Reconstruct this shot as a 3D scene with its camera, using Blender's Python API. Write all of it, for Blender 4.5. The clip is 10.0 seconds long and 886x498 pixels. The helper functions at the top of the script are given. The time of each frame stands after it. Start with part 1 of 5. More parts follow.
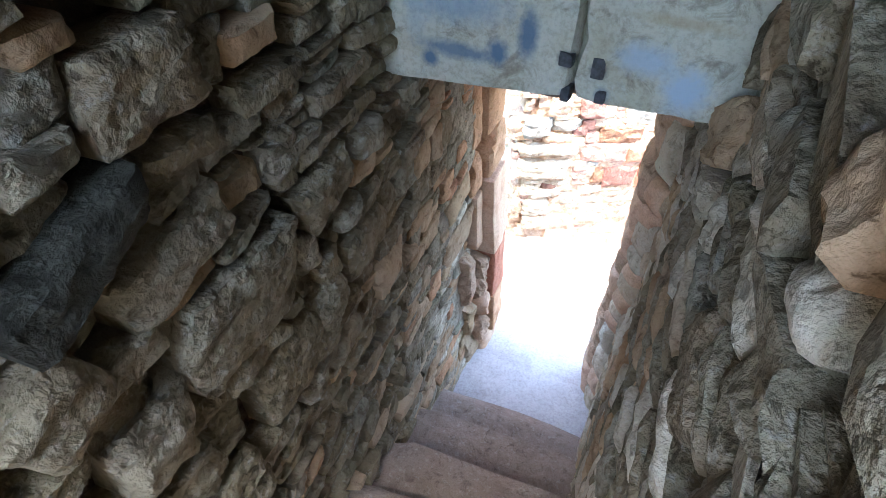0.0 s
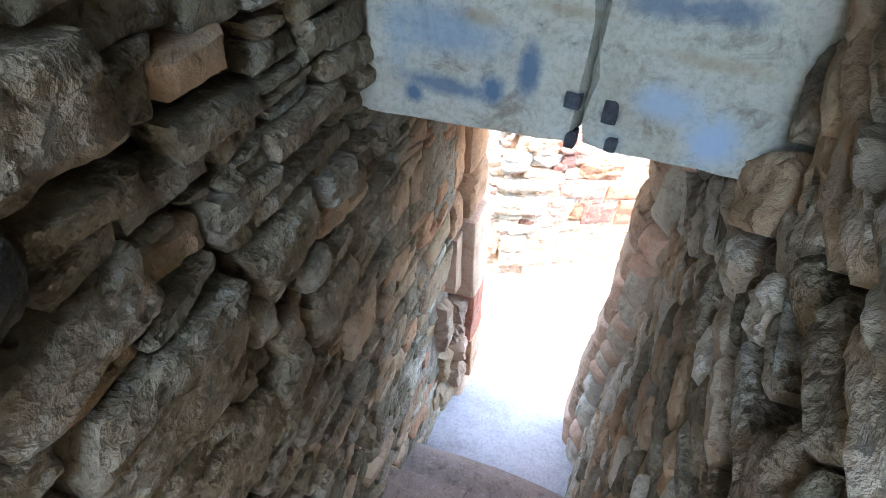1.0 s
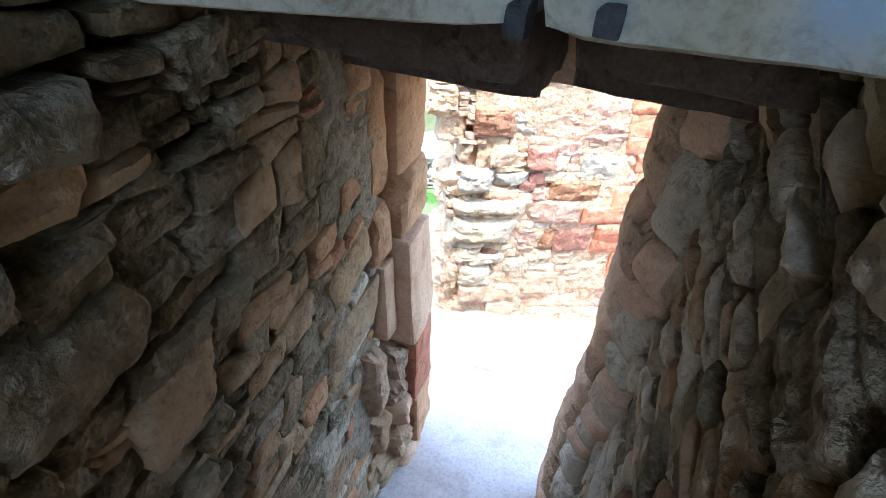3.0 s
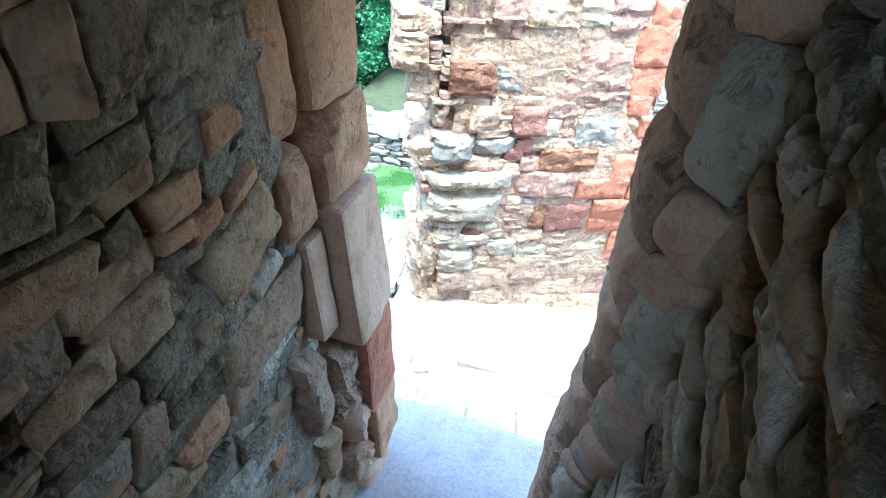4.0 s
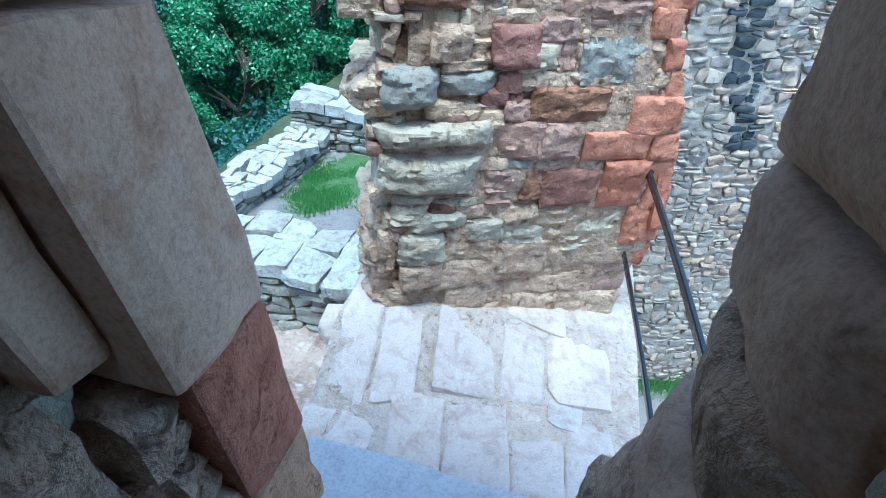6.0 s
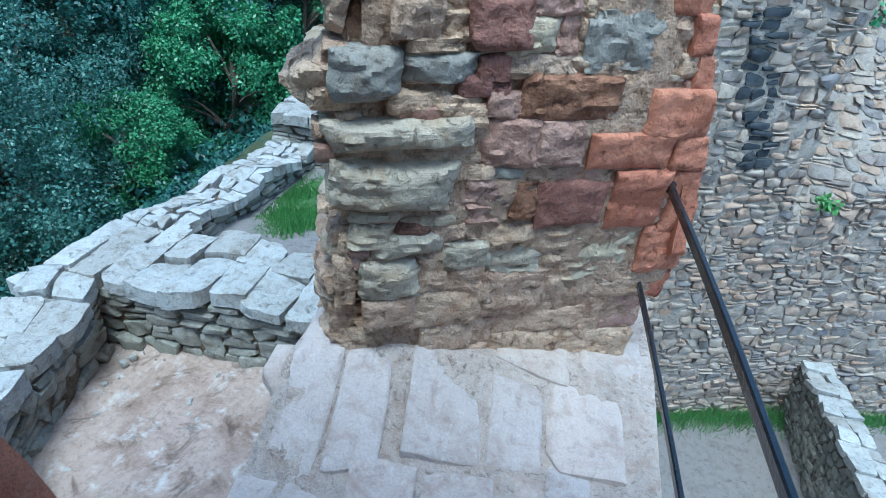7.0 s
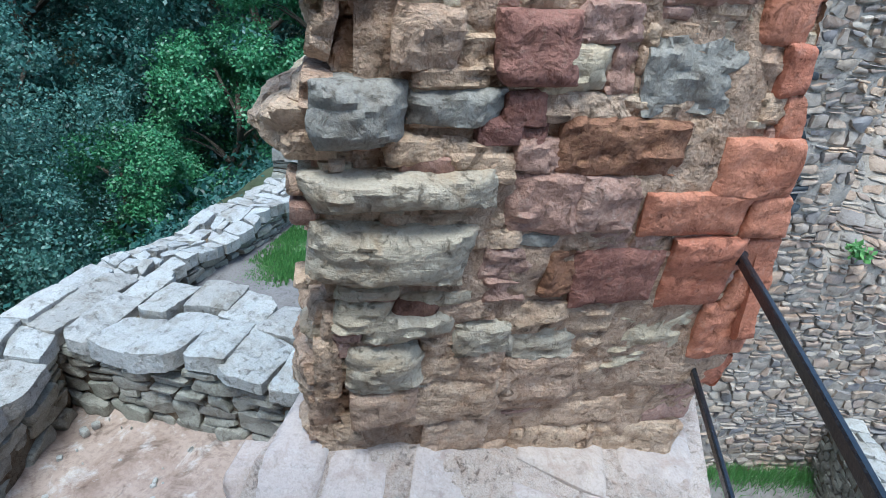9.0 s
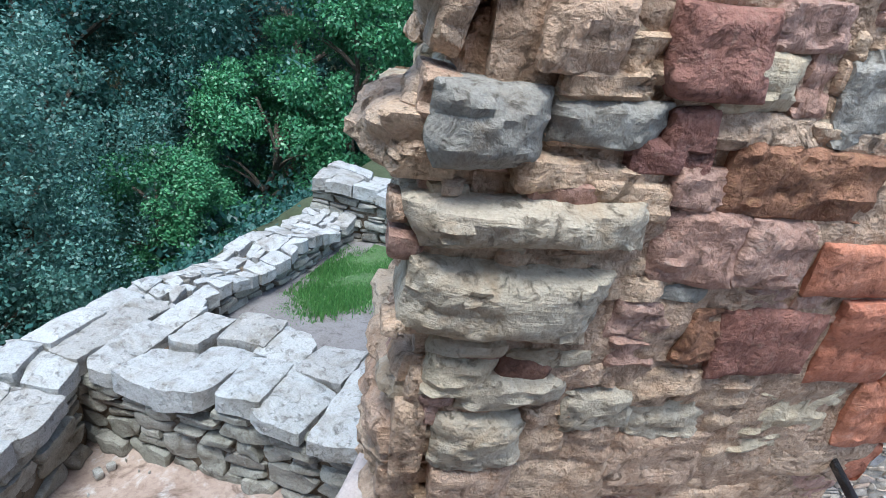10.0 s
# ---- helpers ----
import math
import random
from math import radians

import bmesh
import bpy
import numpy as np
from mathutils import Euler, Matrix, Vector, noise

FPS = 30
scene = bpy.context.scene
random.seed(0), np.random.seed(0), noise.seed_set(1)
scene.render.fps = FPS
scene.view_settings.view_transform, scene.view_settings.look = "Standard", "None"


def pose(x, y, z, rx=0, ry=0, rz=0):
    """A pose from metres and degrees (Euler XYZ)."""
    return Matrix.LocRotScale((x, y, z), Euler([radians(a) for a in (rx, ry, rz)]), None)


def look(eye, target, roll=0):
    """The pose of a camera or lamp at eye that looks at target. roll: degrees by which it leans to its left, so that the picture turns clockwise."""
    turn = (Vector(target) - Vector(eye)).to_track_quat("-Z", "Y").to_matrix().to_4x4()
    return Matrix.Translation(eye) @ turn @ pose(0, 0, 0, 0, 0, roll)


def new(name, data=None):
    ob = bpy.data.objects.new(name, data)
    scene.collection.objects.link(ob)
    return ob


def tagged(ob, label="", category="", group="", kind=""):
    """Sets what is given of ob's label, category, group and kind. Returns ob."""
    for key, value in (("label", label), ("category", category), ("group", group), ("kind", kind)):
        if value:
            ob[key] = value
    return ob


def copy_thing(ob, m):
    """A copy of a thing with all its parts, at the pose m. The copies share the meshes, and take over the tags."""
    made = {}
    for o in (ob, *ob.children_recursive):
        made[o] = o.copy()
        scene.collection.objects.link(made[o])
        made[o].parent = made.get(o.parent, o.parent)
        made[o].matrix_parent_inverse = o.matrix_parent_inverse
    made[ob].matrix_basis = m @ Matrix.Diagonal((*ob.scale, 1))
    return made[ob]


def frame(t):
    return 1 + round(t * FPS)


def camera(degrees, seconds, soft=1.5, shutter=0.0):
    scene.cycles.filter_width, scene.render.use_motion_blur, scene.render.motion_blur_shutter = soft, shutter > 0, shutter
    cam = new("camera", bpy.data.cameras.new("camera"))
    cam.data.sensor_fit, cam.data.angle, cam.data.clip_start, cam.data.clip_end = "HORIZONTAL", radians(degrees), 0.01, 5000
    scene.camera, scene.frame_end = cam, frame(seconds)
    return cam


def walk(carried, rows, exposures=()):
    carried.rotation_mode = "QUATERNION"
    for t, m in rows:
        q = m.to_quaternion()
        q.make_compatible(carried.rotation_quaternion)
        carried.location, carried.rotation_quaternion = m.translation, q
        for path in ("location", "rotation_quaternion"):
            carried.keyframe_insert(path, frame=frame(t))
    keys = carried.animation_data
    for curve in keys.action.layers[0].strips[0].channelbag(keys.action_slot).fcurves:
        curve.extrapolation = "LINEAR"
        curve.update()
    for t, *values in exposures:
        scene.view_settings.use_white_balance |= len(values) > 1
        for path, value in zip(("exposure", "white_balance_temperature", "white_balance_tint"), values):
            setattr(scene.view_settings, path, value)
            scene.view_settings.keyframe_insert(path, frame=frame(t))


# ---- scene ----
import functools

cam = camera(76.0, 10.0, soft=0.75)
EXPOSURES = [(0, 4.75, 5770, 2), (1, 5, 5820, 2), (2, 4.6, 6070, 4), (2.7, 4.2, 6070, 3), (3.8, 3.6, 5200, -6), (4.5, 3.45, 4920, -10), (5.2, 2.85, 4550, -12), (6.3, 2.05, 4600, -11), (7, 1.7, 4690, -10), (8, 1.65, 5070, -6), (9, 1.75, 5240, -3), (10, 1.92, 5480, 1)]
PATH = [
    (0, (0.616, 0.592, 3.124), (0.102, 2.047, 1.851), 2.1),
    (0.5, (0.55, 0.694, 3.058), (0.105, 2.181, 1.797), 3.2),
    (1, (0.525, 0.767, 3.063), (0.085, 2.309, 1.868), 5.1),
    (1.5, (0.506, 0.896, 2.938), (0.011, 2.495, 1.843), 7.1),
    (2, (0.578, 1.044, 2.823), (0.054, 2.654, 1.759), 7.4),
    (2.5, (0.597, 1.151, 2.718), (0.138, 2.781, 1.653), 6.9),
    (2.7, (0.576, 1.194, 2.712), (0.144, 2.829, 1.644), 6.5),
    (3.8, (0.506, 1.579, 2.506), (0.224, 3.21, 1.383), 6.4),
    (4, (0.57, 1.659, 2.42), (0.21, 3.281, 1.307), 5.7),
    (4.5, (0.549, 1.87, 2.237), (0.178, 3.481, 1.112), 5.7),
    (5, (0.557, 2.079, 2.112), (0.185, 3.668, 0.956), 5.4),
    (5.2, (0.558, 2.123, 2.088), (0.218, 3.716, 0.928), 5.2),
    (6.3, (0.565, 2.454, 1.754), (0.221, 4.113, 0.691), 4.1),
    (6.5, (0.571, 2.571, 1.679), (0.227, 4.233, 0.622), 3.9),
    (7, (0.583, 2.738, 1.666), (0.214, 4.416, 0.642), 4.2),
    (7.5, (0.573, 2.881, 1.634), (0.193, 4.56, 0.616), 4.5),
    (8, (0.513, 2.995, 1.643), (0.135, 4.68, 0.635), 5.0),
    (8.5, (0.498, 3.077, 1.613), (0.096, 4.78, 0.644), 4.8),
    (9, (0.477, 3.125, 1.581), (0.06, 4.848, 0.655), 4.7),
    (9.5, (0.342, 3.198, 1.483), (-0.091, 4.939, 0.601), 5.5),
    (10, (0.22, 3.286, 1.452), (-0.284, 5.047, 0.649), 6.9),
]
walk(cam, [(t, look(eye, target, roll)) for t, eye, target, roll in PATH],
     exposures=EXPOSURES)

# ---- light ----
world = bpy.data.worlds.new("sky")
scene.world = world
world.use_nodes = True
wn = world.node_tree.nodes
sky = wn.new("ShaderNodeTexSky")
sky.sky_type, sky.sun_disc = "NISHITA", False
sky.sun_elevation, sky.sun_rotation = radians(70), radians(180)
sky.air_density, sky.dust_density = 1.0, 2.5
world.node_tree.links.new(sky.outputs["Color"], wn["Background"].inputs["Color"])
wn["Background"].inputs["Strength"].default_value = 0.12
sun = new("sun", bpy.data.lights.new("sun", "SUN"))
sun.data.energy, sun.data.angle, sun.data.color = 1.1, radians(25), (1.0, 0.96, 0.9)
sun.matrix_world = look((0.3, -2.8, 8), (0, 0, 0))


# ---- materials ----
def ramp(nt, fac, colours):
    r = nt.nodes.new("ShaderNodeValToRGB")
    e = r.color_ramp.elements
    colours = colours * 2 if len(colours) == 1 else colours
    while len(e) < len(colours):
        e.new(0.5)
    for i, c in enumerate(colours):
        e[i].position = i / max(1, len(colours) - 1)
        e[i].color = (*c, 1)
    nt.links.new(fac, r.inputs[0])
    return r.outputs[0]


def noise_node(nt, where, scale, detail=6, rough=0.6, warp=0.0):
    n = nt.nodes.new("ShaderNodeTexNoise")
    n.inputs["Scale"].default_value, n.inputs["Detail"].default_value = scale, detail
    n.inputs["Roughness"].default_value, n.inputs["Distortion"].default_value = rough, warp
    nt.links.new(where, n.inputs["Vector"])
    return n.outputs["Fac"]


def mix(nt, kind, fac, a, b):
    m = nt.nodes.new("ShaderNodeMix")
    m.data_type, m.blend_type = "RGBA", kind
    for sock, v in ((0, fac), (6, a), (7, b)):
        if hasattr(v, "is_linked"):
            nt.links.new(v, m.inputs[sock])
        else:
            m.inputs[sock].default_value = v if sock == 0 else (*v, 1)
    return m.outputs[2]


def span(nt, value, a, b, c=0.0, d=1.0):
    m = nt.nodes.new("ShaderNodeMapRange")
    nt.links.new(value, m.inputs[0])
    for i, v in enumerate((a, b, c, d)):
        m.inputs[i + 1].default_value = v
    return m.outputs[0]


def stone_material(name, palette, stain=(0.5, 0.45, 0.4), pale=(0.5, 0.5, 0.47), bump=0.5, scale=1.0, rough=0.9, layered=0.0, patch=0.35, island=False, pit=0.75, chip=0.0, sand=0.4):
    """Weathered stone: a tone for each piece, blotches, grain, pits and, where layered, bedding lines."""
    m = bpy.data.materials.new(name)
    m.use_nodes = True
    nt = m.node_tree
    bsdf = nt.nodes["Principled BSDF"]
    geo = nt.nodes.new("ShaderNodeNewGeometry")
    info = nt.nodes.new("ShaderNodeObjectInfo")
    pos = geo.outputs["Position"]
    tone = ramp(nt, geo.outputs["Random Per Island"] if island else info.outputs["Random"], palette)
    blotch = noise_node(nt, pos, 9 * scale, 5, 0.6, 0.6)
    grain = noise_node(nt, pos, 130 * scale, 4, 0.7)
    mid = noise_node(nt, pos, 38 * scale, 6, 0.65, 0.3)
    col = mix(nt, "MULTIPLY", span(nt, blotch, 0.48, 0.68, 0.0, 0.8), tone, stain)
    col = mix(nt, "MIX", span(nt, mid, 0.56, 0.72, 0.0, patch), col, pale)
    col = mix(nt, "MULTIPLY", span(nt, grain, 0.35, 0.55, sand, 0.0), col, (0.45, 0.42, 0.4))
    pits = noise_node(nt, pos, 22 * scale, 9, 0.75, 0.8)
    col = mix(nt, "MULTIPLY", span(nt, pits, 0.36, 0.47, pit, 0.0), col, (0.5, 0.46, 0.43))
    col = mix(nt, "MIX", span(nt, pits, 0.58, 0.7, 0.0, patch * 0.8), col, pale)
    nt.links.new(col, bsdf.inputs["Base Color"])
    bsdf.inputs["Roughness"].default_value = rough
    bsdf.inputs["Specular IOR Level"].default_value = 0.3
    crag = noise_node(nt, pos, 17 * scale, 6, 0.62, 0.15)
    h = nt.nodes.new("ShaderNodeMath")
    h.operation = "MULTIPLY_ADD"
    h.inputs[1].default_value = 0.05
    nt.links.new(grain, h.inputs[0])
    nt.links.new(crag, h.inputs[2])
    hp = nt.nodes.new("ShaderNodeMath")
    hp.operation = "MULTIPLY_ADD"
    hp.inputs[1].default_value = 0.22 * pit
    nt.links.new(span(nt, pits, 0.33, 0.43), hp.inputs[0])
    nt.links.new(h.outputs[0], hp.inputs[2])
    height = hp.outputs[0]
    if chip:
        vo = nt.nodes.new("ShaderNodeTexVoronoi")
        vo.inputs["Scale"].default_value = 55 * scale
        wp = nt.nodes.new("ShaderNodeMix")
        wp.data_type = "VECTOR"
        wp.inputs[0].default_value = 0.05
        nt.links.new(pos, wp.inputs[4])
        wn2 = nt.nodes.new("ShaderNodeTexNoise")
        wn2.inputs["Scale"].default_value = 12 * scale
        nt.links.new(pos, wn2.inputs["Vector"])
        nt.links.new(wn2.outputs["Color"], wp.inputs[5])
        nt.links.new(wp.outputs[1], vo.inputs["Vector"])
        h3 = nt.nodes.new("ShaderNodeMath")
        h3.operation = "MULTIPLY_ADD"
        h3.inputs[1].default_value = chip
        nt.links.new(vo.outputs["Distance"], h3.inputs[0])
        nt.links.new(height, h3.inputs[2])
        height = h3.outputs[0]
    if layered:
        mp = nt.nodes.new("ShaderNodeMapping")
        mp.inputs["Scale"].default_value = (3, 3, 45)
        nt.links.new(pos, mp.inputs["Vector"])
        bed = noise_node(nt, mp.outputs[0], 1.6, 4, 0.6, 1.2)
        h2 = nt.nodes.new("ShaderNodeMath")
        h2.operation = "MULTIPLY_ADD"
        h2.inputs[1].default_value = layered
        nt.links.new(bed, h2.inputs[0])
        nt.links.new(height, h2.inputs[2])
        height = h2.outputs[0]
    b = nt.nodes.new("ShaderNodeBump")
    b.inputs["Strength"].default_value, b.inputs["Distance"].default_value = min(1.0, bump), 0.045 * max(0.4, bump)
    nt.links.new(height, b.inputs["Height"])
    nt.links.new(b.outputs[0], bsdf.inputs["Normal"])
    return m


def plain_material(name, colour, rough=0.5, metal=0.0, vary=0.15, scale=30.0, bump=0.1):
    m = bpy.data.materials.new(name)
    m.use_nodes = True
    nt = m.node_tree
    bsdf = nt.nodes["Principled BSDF"]
    geo = nt.nodes.new("ShaderNodeNewGeometry")
    n = noise_node(nt, geo.outputs["Position"], scale, 5, 0.65)
    lo = tuple(c * (1 - vary) for c in colour)
    hi = tuple(min(1, c * (1 + vary)) for c in colour)
    nt.links.new(ramp(nt, n, [lo, lo, hi, hi]), bsdf.inputs["Base Color"])
    bsdf.inputs["Roughness"].default_value, bsdf.inputs["Metallic"].default_value = rough, metal
    b = nt.nodes.new("ShaderNodeBump")
    b.inputs["Strength"].default_value, b.inputs["Distance"].default_value = bump, 0.01
    nt.links.new(n, b.inputs["Height"])
    nt.links.new(b.outputs[0], bsdf.inputs["Normal"])
    return m


def leaf_material(name, colours):
    m = bpy.data.materials.new(name)
    m.use_nodes = True
    nt = m.node_tree
    bsdf = nt.nodes["Principled BSDF"]
    geo = nt.nodes.new("ShaderNodeNewGeometry")
    nt.links.new(ramp(nt, geo.outputs["Random Per Island"], colours), bsdf.inputs["Base Color"])
    bsdf.inputs["Roughness"].default_value = 0.45
    tr = nt.nodes.new("ShaderNodeBsdfTranslucent")
    tr.inputs["Color"].default_value = (*colours[-1], 1)
    mx = nt.nodes.new("ShaderNodeMixShader")
    mx.inputs[0].default_value = 0.25
    nt.links.new(bsdf.outputs[0], mx.inputs[1])
    nt.links.new(tr.outputs[0], mx.inputs[2])
    nt.links.new(mx.outputs[0], nt.nodes["Material Output"].inputs["Surface"])
    return m


INNER = stone_material("inner_stone", [(0.214, 0.18, 0.113), (0.289, 0.256, 0.182), (0.235, 0.191, 0.118), (0.321, 0.295, 0.227), (0.267, 0.213, 0.137), (0.354, 0.327, 0.256)], stain=(0.5, 0.43, 0.36), pale=(0.44, 0.42, 0.37), bump=0.9, patch=0.6, chip=0.15, sand=0.15)
INNER_TAN = stone_material("inner_tan_stone", [(0.467, 0.331, 0.199), (0.501, 0.386, 0.257), (0.412, 0.275, 0.163), (0.467, 0.386, 0.28)], stain=(0.62, 0.52, 0.42), pale=(0.46, 0.38, 0.27), bump=0.7, patch=0.4, sand=0.2)
INNER_PALE = stone_material("inner_pale_stone", [(0.605, 0.551, 0.431), (0.515, 0.45, 0.345), (0.638, 0.585, 0.474), (0.538, 0.438, 0.313)], stain=(0.62, 0.55, 0.46), pale=(0.6, 0.57, 0.5), bump=0.8, patch=0.5, chip=0.08, sand=0.2)
INNER_RED = stone_material("inner_red_stone", [(0.528, 0.297, 0.168), (0.583, 0.363, 0.21), (0.484, 0.253, 0.147)], stain=(0.62, 0.52, 0.46), pale=(0.54, 0.4, 0.28), bump=0.7)
JAMB = stone_material("jamb_stone", [(0.648, 0.434, 0.3), (0.596, 0.413, 0.29), (0.658, 0.464, 0.329)], stain=(0.76, 0.66, 0.58), pale=(0.65, 0.52, 0.41), bump=0.4, patch=0.3, pit=0.4)
BUFF = stone_material("buff_stone", [(0.549, 0.38, 0.257), (0.606, 0.433, 0.297), (0.515, 0.348, 0.243), (0.572, 0.422, 0.302)], stain=(0.68, 0.58, 0.5), pale=(0.59, 0.49, 0.39), bump=1.0, layered=0.1)
GREY = stone_material("grey_stone", [(0.473, 0.389, 0.279), (0.507, 0.41, 0.288), (0.484, 0.406, 0.306), (0.452, 0.338, 0.237)], stain=(0.7, 0.6, 0.5), pale=(0.52, 0.47, 0.39), bump=0.8, layered=0.18, sand=0.25)
BLUE = stone_material("blue_grey_stone", [(0.292, 0.266, 0.228), (0.32, 0.29, 0.25)], stain=(0.76, 0.68, 0.6), pale=(0.5, 0.47, 0.43), bump=0.7)
RED = stone_material("red_sandstone", [(0.461, 0.174, 0.101), (0.492, 0.21, 0.127), (0.43, 0.165, 0.101)], stain=(0.75, 0.64, 0.6), pale=(0.5, 0.34, 0.26), bump=0.7, patch=0.3)
MAROON = stone_material("maroon_stone", [(0.26, 0.115, 0.085), (0.3, 0.145, 0.11), (0.23, 0.11, 0.09)], stain=(0.66, 0.58, 0.55), pale=(0.4, 0.28, 0.22), bump=0.9, patch=0.4)
PURPLE = stone_material("purple_stone", [(0.41, 0.241, 0.181), (0.439, 0.276, 0.21), (0.391, 0.241, 0.19)], stain=(0.72, 0.64, 0.6), pale=(0.52, 0.42, 0.35), bump=0.8, patch=0.4)
OCHRE = stone_material("ochre_stone", [(0.33, 0.16, 0.085), (0.23, 0.12, 0.085), (0.28, 0.13, 0.075)], stain=(0.5, 0.4, 0.36), pale=(0.42, 0.24, 0.12), bump=0.9, patch=0.5)
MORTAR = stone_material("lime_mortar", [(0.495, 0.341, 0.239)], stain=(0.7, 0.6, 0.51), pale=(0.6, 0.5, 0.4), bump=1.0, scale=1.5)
# mortar with the shade of deep gaps between stones worked into its colour
DARK_MORTAR = stone_material("gap_shade_mortar", [(0.161, 0.122, 0.084)], stain=(0.58, 0.48, 0.42), pale=(0.32, 0.25, 0.18), bump=1.0, scale=1.3)
SLAB = stone_material("paving_stone", [(0.498, 0.423, 0.385), (0.553, 0.459, 0.405), (0.498, 0.396, 0.338), (0.465, 0.411, 0.389)], stain=(0.72, 0.63, 0.57), pale=(0.58, 0.54, 0.51), bump=0.6, patch=0.5, pit=0.35, sand=0.25)
DUSTY = stone_material("dusty_paving_stone", [(0.5, 0.41, 0.35), (0.47, 0.385, 0.335)], stain=(0.74, 0.65, 0.58), pale=(0.56, 0.5, 0.45), bump=0.6, patch=0.4, pit=0.35, sand=0.25)
SAND = stone_material("sandy_joint", [(0.507, 0.412, 0.349)], stain=(0.8, 0.72, 0.66), pale=(0.56, 0.52, 0.48), bump=0.8, scale=1.6, sand=0.5)
CAP = stone_material("wall_cap_stone", [(0.368, 0.362, 0.345), (0.437, 0.42, 0.391), (0.322, 0.299, 0.27), (0.391, 0.38, 0.362)], stain=(0.66, 0.62, 0.56), pale=(0.46, 0.45, 0.42), bump=0.8, patch=0.5)
WALLSTONE = stone_material("terrace_wall_stone", [(0.26, 0.25, 0.21), (0.34, 0.32, 0.27), (0.22, 0.2, 0.17)], bump=0.6, layered=0.4)
FAR = stone_material("far_wall_stone", [(0.236, 0.205, 0.177), (0.367, 0.291, 0.227), (0.189, 0.172, 0.167), (0.343, 0.237, 0.167), (0.414, 0.345, 0.276), (0.284, 0.216, 0.157)], pale=(0.4, 0.38, 0.34), bump=0.6, island=True, scale=0.5)
FARDARK = stone_material("dark_whinstone", [(0.03, 0.034, 0.04), (0.07, 0.075, 0.08)], pale=(0.12, 0.13, 0.14), bump=0.5, patch=0.2)
END_MORTAR = stone_material("pointing_mortar", [(0.4, 0.34, 0.26)], stain=(0.66, 0.58, 0.5), pale=(0.5, 0.46, 0.39), bump=1.0, scale=1.2, patch=0.5)
FARMORTAR = stone_material("far_mortar", [(0.321, 0.275, 0.228)], stain=(0.7, 0.64, 0.56), pale=(0.36, 0.34, 0.31), bump=0.9, scale=0.6)
STEP = stone_material("step_stone", [(0.24, 0.182, 0.144), (0.288, 0.236, 0.202)], stain=(0.75, 0.7, 0.66), bump=0.4)
LANDING = stone_material("threshold_stone", [(0.483, 0.46, 0.459)], stain=(0.78, 0.74, 0.73), pale=(0.52, 0.5, 0.5), bump=0.35, pit=0.15, scale=0.6)
EARTH = stone_material("bare_earth", [(0.371, 0.282, 0.233)], stain=(0.5, 0.43, 0.38), pale=(0.55, 0.51, 0.48), bump=0.7, scale=0.26, patch=0.8)
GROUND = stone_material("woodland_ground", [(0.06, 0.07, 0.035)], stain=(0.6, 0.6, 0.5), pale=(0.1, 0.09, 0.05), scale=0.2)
PATHM = stone_material("path_gravel", [(0.19, 0.17, 0.16)], stain=(0.75, 0.72, 0.68), pale=(0.25, 0.23, 0.22), bump=0.5, scale=0.6)
CRAMP = plain_material("rusted_iron", (0.06, 0.065, 0.075), 0.7, 0.3, 0.4, 80, 0.5)
IRON = plain_material("black_painted_iron", (0.014, 0.016, 0.02), 0.22, 0.0, 0.3, 60, 0.2)
LINTEL = stone_material("lintel_stone", [(0.46, 0.469, 0.399), (0.5, 0.5, 0.427)], stain=(0.82, 0.76, 0.66), pale=(0.5, 0.53, 0.52), bump=0.4, patch=0.4, scale=0.6)


def paint_marks(m, marks):
    """Soft faded smears of paint on a stone: (x, z, half width, half height, strength, colour) in metres."""
    nt = m.node_tree
    bsdf = nt.nodes["Principled BSDF"]
    col = bsdf.inputs["Base Color"].links[0].from_socket
    pos = nt.nodes.new("ShaderNodeNewGeometry").outputs["Position"]
    edge = noise_node(nt, pos, 45, 5, 0.7)
    for x, z, w, h, strength, colour in marks:
        mp = nt.nodes.new("ShaderNodeMapping")
        mp.vector_type = "TEXTURE"
        mp.inputs["Location"].default_value = (x, 1.8, z)
        mp.inputs["Scale"].default_value = (w, 0.6, h)
        nt.links.new(pos, mp.inputs["Vector"])
        ln = nt.nodes.new("ShaderNodeVectorMath")
        ln.operation = "LENGTH"
        nt.links.new(mp.outputs[0], ln.inputs[0])
        ad = nt.nodes.new("ShaderNodeMath")
        ad.operation = "ADD"
        nt.links.new(ln.outputs["Value"], ad.inputs[0])
        nt.links.new(edge, ad.inputs[1])
        col = mix(nt, "MIX", span(nt, ad.outputs[0], 1.75, 0.95, 0.0, strength), col, colour)
    nt.links.new(col, bsdf.inputs["Base Color"])


